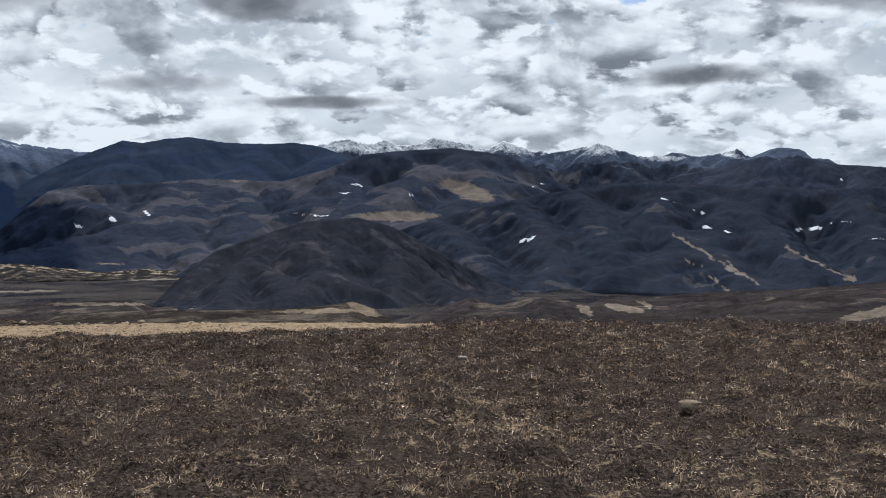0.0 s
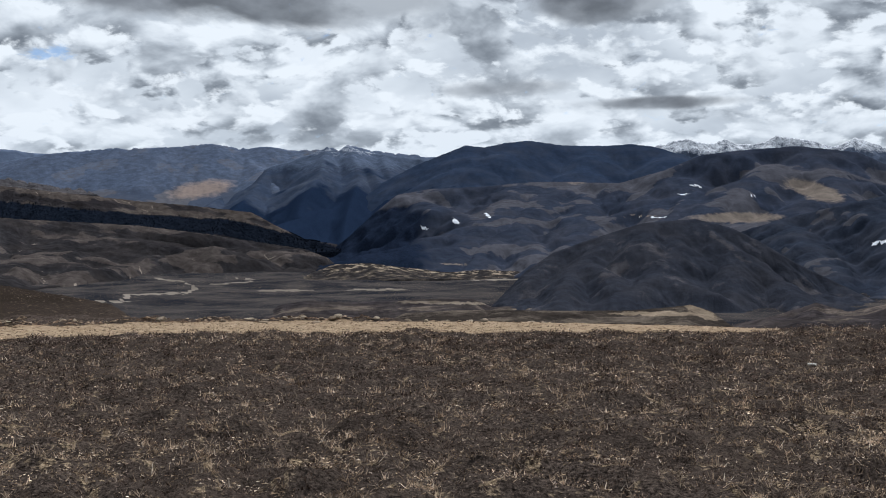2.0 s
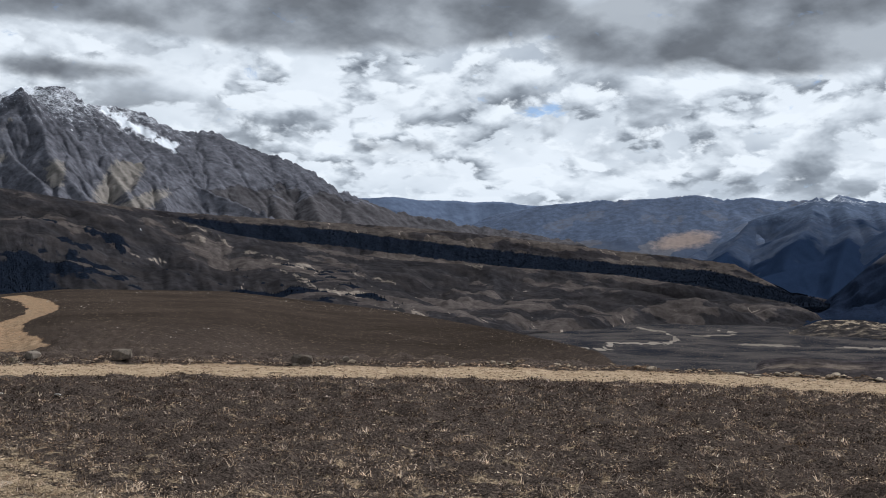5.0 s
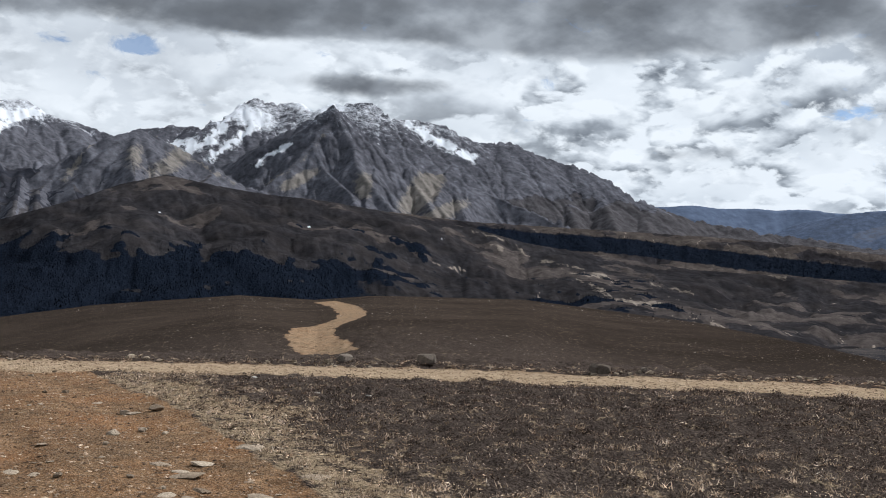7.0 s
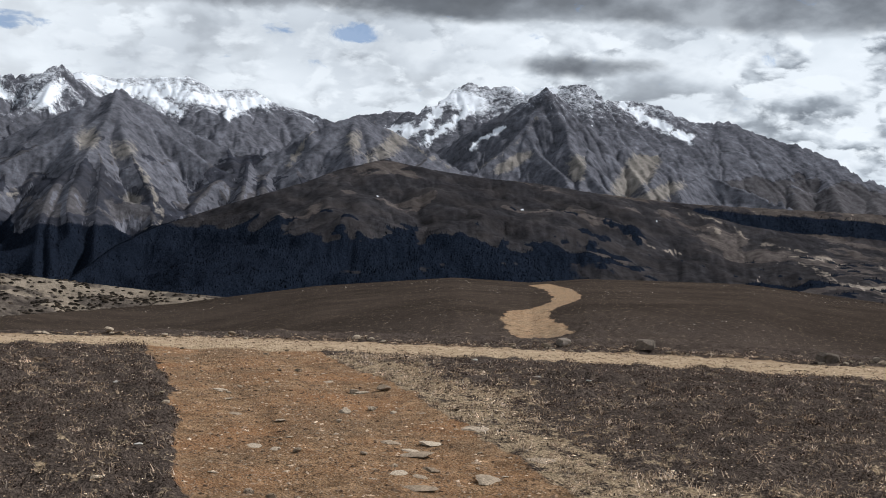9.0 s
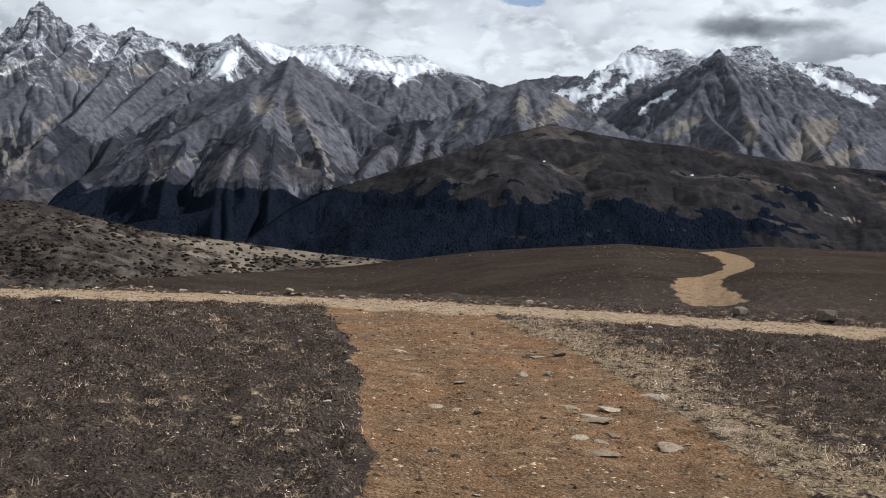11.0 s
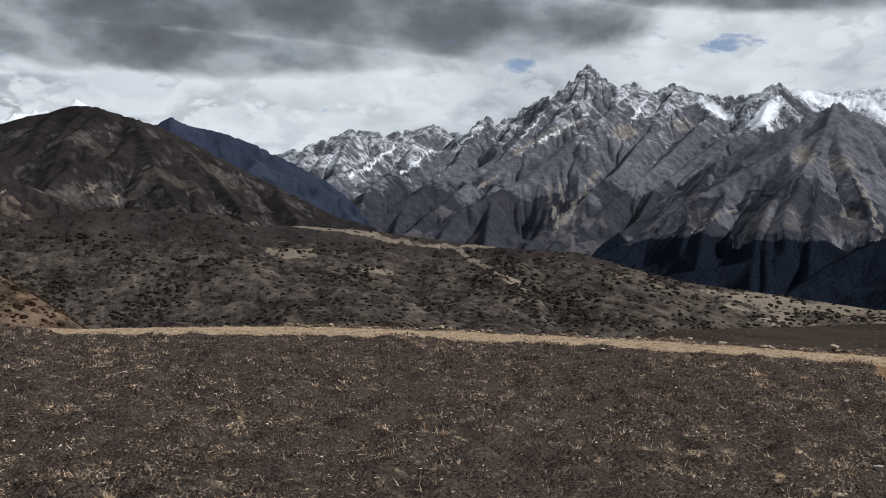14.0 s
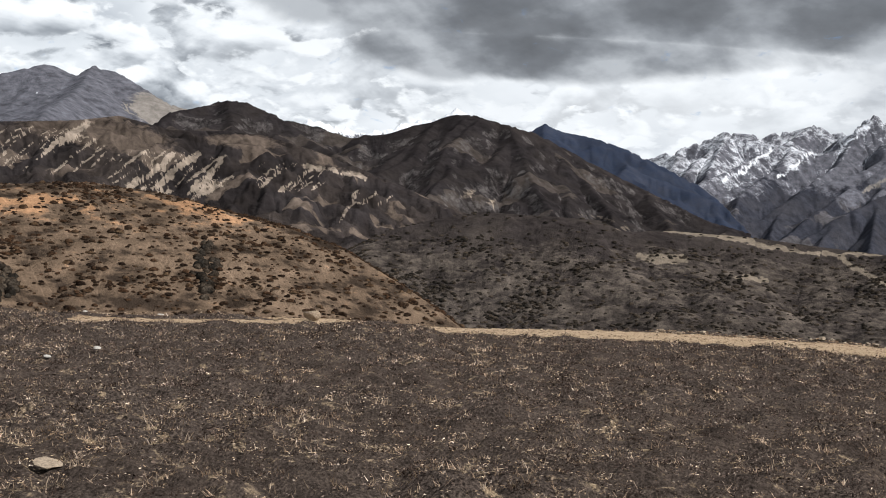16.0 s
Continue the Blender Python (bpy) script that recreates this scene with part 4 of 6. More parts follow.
# the wood colour includes the cloud shade lying on this foothill
ridge("foothill", "long dark brown foothill with woods and tan clearings",
      "19.5,-3.9 20.8,-2.8 22.2,-1.64 23.3,-1.19 25.9,-0.78 28.6,-0.34 31.3,0.01 34.0,0.19 38.2,0.41 42.4,0.63 47.9,1.38 50.4,1.75 50.5,1.76 53.3,2.50 53.7,2.52 56.4,3.01 60.5,3.62 63.3,3.84 65.8,4.19 68.1,4.62 70.3,4.06 71.9,3.39 75.7,2.16 79.2,0.88 81.0,-0.12 84,-2.5 86,-3.9",
      1850, 930, -3.9, 2.5, cover_foothill, da=0.075, rows=85, jag=0.03, every=3.5, steep=0.5, gully=0.4, round_=0.08, base=0.9, mottle=0.8, foot='19,-4.2 20.8,-3.0 22.2,-2.35 24,-2.32 26,-2.35 28,-2.4 31,-2.42 36,-2.9 44,-3.9 90,-3.9', seed=52, tint=dict(heath=(0.029, 0.0275, 0.0300), grass=(0.068, 0.058, 0.054), earth=(0.20, 0.170, 0.142), wood=(0.0080, 0.0108, 0.0175)))


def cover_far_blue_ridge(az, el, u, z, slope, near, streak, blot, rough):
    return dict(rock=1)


ridge("far_blue_ridge", "faint haze-blue distant mountain ridge",
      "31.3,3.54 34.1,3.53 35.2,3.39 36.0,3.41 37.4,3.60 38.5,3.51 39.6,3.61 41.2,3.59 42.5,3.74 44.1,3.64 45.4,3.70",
      4750, 4400, 1.5, 8, cover_far_blue_ridge, da=0.1, rows=16, jag=0.05, every=2, steep=.5, mottle=0.35, gully=0.1, ribs=0.0, seed=59, tint=FAR_HAZE)


def cover_far_ridge(az, el, u, z, slope, near, streak, blot, rough):
    # the tan earth patch is sunlight painted on the flank
    return dict(rock=.5 * step(.5, 2, el), grass=step(0, .4, blot), earth=patches(az, el, (28.3, 1.75, 2.2, .6, -.15)) * .62, snow=step(.5, .8, (el - 3.2) + streak * .5) * step(24, 22.5, az), wood=step(.3, -.6, el + blot))


ridge("far_ridge", "distant haze-blue mountain ridge with a sunlit tan flank",
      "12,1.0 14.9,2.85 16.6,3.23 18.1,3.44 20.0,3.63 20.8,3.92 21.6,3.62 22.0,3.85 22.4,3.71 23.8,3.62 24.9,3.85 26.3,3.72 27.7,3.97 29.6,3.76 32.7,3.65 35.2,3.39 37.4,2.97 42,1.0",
      4450, 3300, -2.0, 5, cover_far_ridge, da=0.07, rows=70, jag=0.15, every=3.2, steep=0.45, gully=0.1, power=1.1, mottle=0.14, ribs=0.0, seed=66, tint=FAR_HAZE)


def cover_blue_valley_mountain(az, el, u, z, slope, near, streak, blot, rough):
    dust = 0.18 + 0.25 * step(2.9, 3.8, el + 0.35 * rough + 0.2 * blot) * step(17.5, 19, az) * step(24.5, 23, az)
    return dict(wood=.3 + .4 * step(.85, .4, u + blot * .4), rock=.3 + .3 * step(2.2, 3.2, el), grass=.3 + .3 * blot, snow=dust)


# blue haze is put into its tint, and contrast kept low
ridge("blue_valley_mountain", "dark haze-blue mountain above the valley with pale peaks",
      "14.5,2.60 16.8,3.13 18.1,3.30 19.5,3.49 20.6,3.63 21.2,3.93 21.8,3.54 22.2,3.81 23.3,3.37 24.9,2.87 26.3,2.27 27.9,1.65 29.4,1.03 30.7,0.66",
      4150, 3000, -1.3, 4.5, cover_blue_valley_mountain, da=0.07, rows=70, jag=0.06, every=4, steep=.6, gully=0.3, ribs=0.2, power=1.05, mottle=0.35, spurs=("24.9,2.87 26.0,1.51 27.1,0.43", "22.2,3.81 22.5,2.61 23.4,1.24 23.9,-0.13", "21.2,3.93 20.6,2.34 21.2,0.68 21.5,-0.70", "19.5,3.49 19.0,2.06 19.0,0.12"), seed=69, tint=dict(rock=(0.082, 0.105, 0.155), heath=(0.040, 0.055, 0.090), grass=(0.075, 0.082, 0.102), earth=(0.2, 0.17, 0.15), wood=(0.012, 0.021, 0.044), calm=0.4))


def cover_dark_wooded_mountain(az, el, u, z, slope, near, streak, blot, rough):
    return dict(wood=step(.7, .35, u + blot * .3), rock=.25)


# cloud shade and blue haze are put into its dark tint
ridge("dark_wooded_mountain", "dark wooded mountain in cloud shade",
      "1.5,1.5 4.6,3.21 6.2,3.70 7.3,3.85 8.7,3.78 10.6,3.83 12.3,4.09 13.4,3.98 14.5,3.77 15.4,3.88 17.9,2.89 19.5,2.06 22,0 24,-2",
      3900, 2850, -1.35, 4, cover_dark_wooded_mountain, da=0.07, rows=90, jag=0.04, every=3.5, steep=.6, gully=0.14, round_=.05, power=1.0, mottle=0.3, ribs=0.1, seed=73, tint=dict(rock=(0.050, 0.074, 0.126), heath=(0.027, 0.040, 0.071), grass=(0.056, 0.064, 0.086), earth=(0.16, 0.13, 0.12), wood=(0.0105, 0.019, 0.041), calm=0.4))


def cover_snow_dusted_range(az, el, u, z, slope, near, streak, blot, rough):
    dust = 0.20 + 0.38 * step(2.7, 3.7, el + 0.35 * rough + 0.25 * blot) * step(9.5, 7.5, az) + 0.15 * streak
    cap = patches(az, el, (7.9, 3.3, 1.0, .10, -.1), (1.0, 3.55, 1.2, .3, .1), (-7.7, 3.5, 1.1, .25, 0), (-3.2, 3.7, .6, .2, 0), (-10.8, 3.0, 1.4, .2, 0), (-14.0, 3.1, .8, .22, .3))
    # the earth patch paints a sunlit grey flank paler
    return dict(rock=step(2.2, 3.0, el + blot * .5), snow=np.maximum(dust, 0.62 * cap + 0.2 * streak), grass=step(.0, .35, blot), earth=patches(az, el, (8.0, 2.75, 2.6, .3, -.3)) * .62)


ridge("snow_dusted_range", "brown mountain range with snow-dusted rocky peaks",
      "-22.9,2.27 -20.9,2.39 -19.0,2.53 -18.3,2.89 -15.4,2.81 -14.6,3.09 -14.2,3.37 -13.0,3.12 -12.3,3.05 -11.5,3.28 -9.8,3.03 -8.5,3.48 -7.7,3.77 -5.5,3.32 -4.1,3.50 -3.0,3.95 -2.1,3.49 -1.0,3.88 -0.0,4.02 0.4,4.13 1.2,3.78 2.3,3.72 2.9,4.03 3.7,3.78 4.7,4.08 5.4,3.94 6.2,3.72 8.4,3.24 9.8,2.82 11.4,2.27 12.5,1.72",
      4350, 3600, 0.0, 5, cover_snow_dusted_range, da=0.06, rows=70, jag=0.14, every=1.8, steep=.7, gully=0.6, power=1.0, mottle=0.5, seed=80, tint=NORTH_HAZE)


def cover_flat_topped_mountain(az, el, u, z, slope, near, streak, blot, rough):
    return dict(rock=step(2.7, 3.2, el + blot * .5) * .7, snow=patches(az, el, (-15.7, 1.4, 0.40, 0.043, .1), (-20.0, .85, 0.55, 0.052, 0), (-19, 1.9, 0.23, 0.022, 0)))


ridge("flat_topped_mountain", "dark flat-topped mountain with snow patches",
      "-22.9,2.27 -20.9,2.42 -18.5,2.62 -17.7,2.85 -17.2,3.31 -16.4,3.43 -15.8,3.39 -15.1,3.08 -14.1,2.75 -13.0,2.44 -11.5,2.19 -10.1,1.66",
      3500, 2900, 0.0, 4, cover_flat_topped_mountain, da=0.07, rows=60, jag=0.04, every=3, steep=.5, gully=0.5, mottle=0.5, seed=87, tint=NORTH_HAZE)


def cover_brown_mountain(az, el, u, z, slope, near, streak, blot, rough):
    # first and third earth patches paint sunlit slope; low narrow ones are terraces
    return dict(grass=step(.05, .4, blot + .12), earth=patches(az, el, (2.3, .25, 2.5, .3, 0), (-1.2, 1.5, 1.6, .5, .3), (8.5, 2.4, 2.0, .3, -.2), (7, .35, 1.0, .08, 0), (16.0, -1.97, .8, .06, .05), (20.8, -2.18, 1.8, .10, .085), (18.3, -2.45, 1.4, .06, 0), (19.2, -1.13, .6, .04, 0)) * .75, snow=patches(az, el, (15.8, .15, 0.32, 0.084, .5), (17.5, -.16, 0.21, 0.084, .6), (14.3, .42, 0.19, 0.070, .5), (4.2, 1.78, 0.42, 0.049, .2), (5.0, 1.4, 0.47, 0.035, 0), (1.6, 1.3, 0.32, 0.042, 0), (6.6, .3, 1.16, 0.025, 0), (-4.9, 1.83, 0.21, 0.042, 0), (-4.3, 1.7, 0.21, 0.042, 0), (18.4, 2.27, 0.32, 0.035, 0), (17.3, 1.83, 0.16, 0.049, 0)) * (.85 + .9 * rough), wood=.62 * step(13.5, 18.5, az + blot * 3) * step(1.7, .5, el + rough * .5))


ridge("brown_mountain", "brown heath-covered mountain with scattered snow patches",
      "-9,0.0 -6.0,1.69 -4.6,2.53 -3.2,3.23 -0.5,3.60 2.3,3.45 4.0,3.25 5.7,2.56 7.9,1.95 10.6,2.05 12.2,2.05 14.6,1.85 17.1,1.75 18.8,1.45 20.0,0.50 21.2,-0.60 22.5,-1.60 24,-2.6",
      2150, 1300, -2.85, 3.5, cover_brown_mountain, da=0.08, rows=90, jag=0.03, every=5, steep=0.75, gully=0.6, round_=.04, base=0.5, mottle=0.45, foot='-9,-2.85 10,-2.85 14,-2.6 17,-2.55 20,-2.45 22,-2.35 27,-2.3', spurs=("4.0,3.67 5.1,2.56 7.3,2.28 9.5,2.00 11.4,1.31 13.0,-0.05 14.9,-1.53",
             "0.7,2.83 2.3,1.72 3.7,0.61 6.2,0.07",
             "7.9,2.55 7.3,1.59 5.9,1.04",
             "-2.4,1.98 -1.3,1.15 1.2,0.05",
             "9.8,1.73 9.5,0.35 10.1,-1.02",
             "11.9,1.99 13.3,0.90 15.4,-0.71",), ribs=0.25, seed=94, tint=NORTH_HAZE)


def cover_dark_heath_mountain(az, el, u, z, slope, near, streak, blot, rough):
    return dict(grass=step(.3, .6, blot), earth=0.72 * strokes(az, el, 0.11, "-12.0,-1.09 -13.6,-2.18 -15.3,-3.03", "-11.7,-1.77 -12.6,-2.24", "-12.7,-2.67 -13.9,-3.31", "-16.5,-1.22 -17.7,-2.01 -19.6,-2.81", "-11.3,-0.68 -12.1,-1.23", "-13.7,-2.04 -14.6,-2.57") + 0.3 * patches(az, el, (-9.5, -.6, 1.0, .06, .2)), snow=patches(az, el, (-4.1, -.94, 0.53, 0.056, -.3), (-12.5, .41, 0.32, 0.049, .35), (-11.2, .9, 0.53, 0.042, .3), (-12.8, -.35, 0.37, 0.056, .2), (-13.8, -.55, 0.42, 0.035, .2), (-17.5, -.42, 0.73, 0.084, 0), (-18.8, -.1, 0.53, 0.035, 0), (-20.4, -.9, 0.42, 0.035, 0)) * (.85 + .9 * rough))


# blue haze is mixed into its rock, heath and grass colours
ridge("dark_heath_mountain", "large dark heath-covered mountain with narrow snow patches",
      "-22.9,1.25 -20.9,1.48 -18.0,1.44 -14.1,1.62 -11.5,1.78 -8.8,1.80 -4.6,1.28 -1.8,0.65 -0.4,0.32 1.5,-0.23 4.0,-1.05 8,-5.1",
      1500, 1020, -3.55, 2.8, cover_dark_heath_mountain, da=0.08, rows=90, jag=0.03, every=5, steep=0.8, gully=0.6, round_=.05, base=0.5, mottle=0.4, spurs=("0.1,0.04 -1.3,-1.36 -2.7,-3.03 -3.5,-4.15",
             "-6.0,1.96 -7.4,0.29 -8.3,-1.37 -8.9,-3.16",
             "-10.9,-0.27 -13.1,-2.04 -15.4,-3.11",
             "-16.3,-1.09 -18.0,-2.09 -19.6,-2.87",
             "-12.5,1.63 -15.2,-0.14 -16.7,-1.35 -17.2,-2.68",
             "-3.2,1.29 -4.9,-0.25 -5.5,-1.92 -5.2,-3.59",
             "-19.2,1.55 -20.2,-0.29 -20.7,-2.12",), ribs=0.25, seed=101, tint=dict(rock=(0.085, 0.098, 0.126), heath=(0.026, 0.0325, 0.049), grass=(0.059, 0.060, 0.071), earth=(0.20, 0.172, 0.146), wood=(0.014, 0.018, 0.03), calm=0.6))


def cover_rounded_heath_hill(az, el, u, z, slope, near, streak, blot, rough):
    # sunlit spur and gullies, painted in as paler grass and earth
    light = patches(az, el, (8.2, -2.4, .7, .5, -.4), (6.0, -1.7, .6, .5, .6), (2.5, -1.3, 1.6, .16, .8))
    return dict(grass=.30 + .35 * blot + .12 * rough + .2 * light, earth=.3 * light + .25 * streak * light)


# its tint leans to the hazy blue of the mountain behind
ridge("rounded_heath_hill", "rounded dark heath hill with eroded gullies",
      "-7,-5.5 -4.9,-4.14 -3.2,-3.31 -0.4,-1.91 1.2,-0.93 2.6,-0.22 4.3,0.20 6.8,0.01 9.2,-0.75 11.1,-1.42 12.5,-2.37 15,-4.9 16.5,-5.5",
      1000, 800, -4.5, 2.2, cover_rounded_heath_hill, da=0.07, rows=70, jag=0.02, every=5, steep=0.8, gully=0.5, round_=.05, base=0.5, mottle=0.4, spurs=("5.4,0.20 3.7,-0.28 2.3,-1.34 0.4,-2.75 -1.4,-4.29",
             "6.6,-0.07 6.8,-1.04 5.7,-2.02 4.6,-2.86",
             "9.5,-1.91 8.4,-2.36 7.8,-3.30",
             "7.9,-0.34 9.0,-1.30 10.3,-2.39",
             "2.3,-1.34 2.6,-2.46 2.4,-3.85",), ribs=0.25, seed=108, tint=dict(heath=(0.029, 0.0325, 0.044), grass=(0.059, 0.057, 0.064), earth=(0.15, 0.132, 0.118), calm=0.6))


def cover_river_bench(az, el, u, z, slope, near, streak, blot, rough):
    return dict(grass=.35 + blot * .6, earth=step(.25, .5, blot) * step(.8, .95, u) * .6 + patches(az, el, (16.3, -3.88, 2.6, .07, .026), (12.2, -4.1, .6, .06, 0)))


ridge("river_bench", "low river bench with pale eroded edges",
      "9,-5.0 10.9,-4.36 12.0,-4.01 14.1,-4.10 15.1,-3.68 17.2,-3.68 20.9,-3.80 23.3,-3.72 24.6,-3.9 26,-5",
      850, 500, -5.0, 2, cover_river_bench, da=0.08, rows=30, jag=0.015, every=5, steep=.2, gully=0.15, base=.95, power=.8, seed=115, tint=dict(heath=(0.040, 0.035, 0.037), grass=(0.095, 0.078, 0.065), earth=(0.21, 0.175, 0.14)))


def cover_pale_terrace(az, el, u, z, slope, near, streak, blot, rough):
    return dict(grass=.45 + blot * .5, earth=.62 * step(-.1, .5, blot * .7 + rough * .5 + step(.3, .8, u) * .3 - .15) + .15 * step(.75, 1.0, u))


ridge("pale_terrace", "pale sunlit river terraces with scalloped edges",
      "11.5,-2.75 12.6,-2.35 14.6,-2.25 16.2,-2.38 18.7,-2.10 20.1,-1.90 21.9,-1.95 22.6,-2.18 23.4,-2.55",
      1440, 1330, -2.72, 2, cover_pale_terrace, da=0.05, rows=40, jag=0.03, every=1.5, steep=.25, gully=0.3, base=.9, power=.8, seed=118, tint=dict(heath=(0.036, 0.033, 0.034), grass=(0.085, 0.071, 0.058), earth=(0.27, 0.22, 0.165)))


def cover_low_hills(az, el, u, z, slope, near, streak, blot, rough):
    return dict(grass=step(.0, .4, blot) * .5, earth=patches(az, el, (-8.9, -4.3, .9, .17, .15), (-9.9, -4.1, .4, .12, .5), (-20.5, -4.3, 1.8, .22, -.25), (-7.0, -4.4, .4, .2, .5)))


ridge("low_hills", "low rolling heath hills with pale sandy scars",
      "-22.9,-2.87 -20.9,-2.90 -16.7,-3.28 -12.8,-3.46 -10.7,-3.70 -8.2,-3.63 -7.1,-4.13 -4.9,-3.70 -2.7,-4.17 -1.3,-3.78 0.7,-4.47 2.6,-4.91 3.6,-5.8",
      620, 350, -5.8, 1.3, cover_low_hills, da=0.07, rows=50, jag=0.04, every=4, steep=.3, gully=0.3, round_=.1, base=.9, power=.9, seed=122, tint=dict(heath=(0.040, 0.035, 0.037), grass=(0.095, 0.078, 0.065), earth=(0.21, 0.175, 0.14)))


def cover_tan_grass_hump(az, el, u, z, slope, near, streak, blot, rough):
    return dict(grass=.45 + blot * .5, earth=patches(az, el, (4.0, -4.3, .8, .25, .45), (6, -4.4, 2.5, .12, 0)) * .9)


ridge("tan_grass_hump", "tan grassy hump with a bare sandy edge",
      "1.6,-5.7 2.6,-4.91 3.5,-4.26 4.5,-3.95 5.7,-4.10 7.4,-4.25 10.6,-4.28 13.3,-4.25 15.9,-4.25 18.5,-4.39 21,-5.7",
      500, 300, -5.8, 1.0, cover_tan_grass_hump, da=0.07, rows=40, jag=0.02, every=5, steep=.25, gully=0.3, round_=.1, base=.95, power=.8, streaks=.2, seed=129, tint=dict(heath=(0.0390, 0.0325, 0.0286), grass=(0.098, 0.081, 0.066), earth=(0.22, 0.175, 0.13)))


def cover_gravel_peaks(az, el, u, z, slope, near, streak, blot, rough):
    return dict(rock=.8, grass=step(134, 136, az) * .8, earth=(step(.0, .4, streak + blot) * .6 + patches(az, el, (130.8, 5.1, 3.0, .9, .3), (128.5, 4.6, 2.0, .9, .4)) * .85) * step(134.5, 132, az), snow=0.8 * patches(az, el, (136.9, 5.75, .5, .02, .2)))


ridge("gravel_peaks", "grey gravel peaks with bare pale slopes",
      "122,2.4 125.1,4.03 127.3,4.59 128.4,4.93 129.7,5.43 131.1,5.74 132.4,6.44 133.5,7.02 134.7,7.26 135.4,6.72 136.6,7.22 138.7,6.55 140.2,5.91",
      2000, 1150, 2.0, 3.5, cover_gravel_peaks, da=0.06, rows=80, jag=0.1, every=4, steep=.6, gully=0.35, mottle=0.35, ribs=0.1, seed=136, tint=HIGH)


def cover_dark_brown_mountain(az, el, u, z, slope, near, streak, blot, rough):
    return dict(rock=step(.5, 1.0, slope) * .5, grass=step(.1, .4, blot) * .8, earth=step(.55, .8, streak + blot * .5) * step(4.2, 2.5, el) * .42 + patches(az, el, (116.4, 2.2, .6, .35, -.4), (115.3, 1.9, .4, .3, 0), (110, 1.35, 2, .15, .15), (108.6, .9, .5, .2, 0)) * .5, snow=step(.0, .3, el - 5.95 + rough * .1) * step(118, 117.4, az) * step(116, 116.6, az))


ridge("dark_brown_mountain", "dark brown mountain with pale gullies",
      "102.7,0.86 104.8,1.44 107.6,2.69 110.4,3.96 113.2,5.31 115.4,5.82 116.6,6.13 117.4,6.06 118.5,5.66 120.7,4.95 122.4,4.70 124.0,5.10 125.7,5.37 127.4,6.08 128.4,6.12 129.8,5.70 131.1,5.34 132.0,4.6 132.8,3.6",
      1500, 950, -1.2, 2.6, cover_dark_brown_mountain, da=0.07, rows=110, jag=0.12, every=3, steep=.7, gully=0.7, power=1.05, spurs=("114.7,5.97 114.0,4.56 113.1,2.66 111.9,1.18",
             "115.8,6.13 117.7,4.38 118.4,2.67 119.7,1.49",
             "125.7,6.36 125.4,5.02 123.2,4.07 120.9,2.26",
             "118.3,5.59 119.3,4.01 120.9,3.09",
             "112.7,4.90 110.9,3.31 109.4,1.72",), mottle=0.6, seed=143, tint=DARK)


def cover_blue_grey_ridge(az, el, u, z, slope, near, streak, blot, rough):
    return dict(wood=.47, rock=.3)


# its blue-grey is the haze put into the tint
ridge("blue_grey_ridge", "wooded ridge, blue-grey with haze, behind a brown mountain",
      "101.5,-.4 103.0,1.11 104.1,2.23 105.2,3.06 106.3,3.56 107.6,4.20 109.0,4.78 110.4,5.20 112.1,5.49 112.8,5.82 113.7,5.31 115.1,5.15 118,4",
      2300, 1500, -0.5, 3.5, cover_blue_grey_ridge, da=0.07, rows=70, jag=0.12, every=3, steep=.6, gully=0.9, mottle=0.5, seed=150, tint=NORTH_HAZE)


def cover_striped_hill(az, el, u, z, slope, near, streak, blot, rough):
    # the grass patches paint the sunlit brown crest paler
    return dict(earth=0.78 * strokes(az, el, 0.16, "134.8,4.60 135.8,3.74 136.7,3.15", "130.9,3.30 131.9,2.43 132.9,1.70", "129.6,3.52 130.6,2.65 131.6,1.78", "128.3,3.47 129.3,2.32 129.8,1.75", "128.8,2.09 129.8,1.21", "124.5,3.16 123.1,3.10 121.5,2.78", "115.9,3.08 117.0,1.91", "122.0,1.78 122.7,0.63") + .75 * step(.0, .35, fbm((az + el * 1.15 + .35 * fbm(az * .5, el * .7, 2, .5, 8)) * 2.9, el * .3, 4, .75, 5) + streak * .15 + blot * .25) * np.clip(patches(az, el, (131, 2.5, 2.5, .9, 0), (136.5, 3.2, 2.2, .9, 0), (125.5, 2.6, 1.6, .6, 0), (121.5, 1.8, 1.2, .3, 0)) * 3, 0, 1), grass=np.maximum(step(.05, .4, blot) * .8, .75 * patches(az, el, (134.5, 4.2, 4.0, .9, .1), (127.5, 4.2, 2.2, .4, 0))))


ridge("striped_hill", "dark hill striped with pale bare gullies",
      "111,-1.5 114.4,0.73 117.2,1.44 120.0,2.55 121.7,3.16 124.0,3.93 126.5,4.55 128.4,4.65 131.0,4.53 133.4,5.04 135.4,4.67 138.7,4.37 140.1,3.87",
      950, 640, -2.0, 2.2, cover_striped_hill, da=0.06, rows=100, jag=0.03, every=4.5, steep=.45, gully=1.0, round_=.04, seed=157, tint=dict(heath=(0.026, 0.0225, 0.0225), grass=(0.088, 0.069, 0.056), earth=(0.27, 0.222, 0.178)))


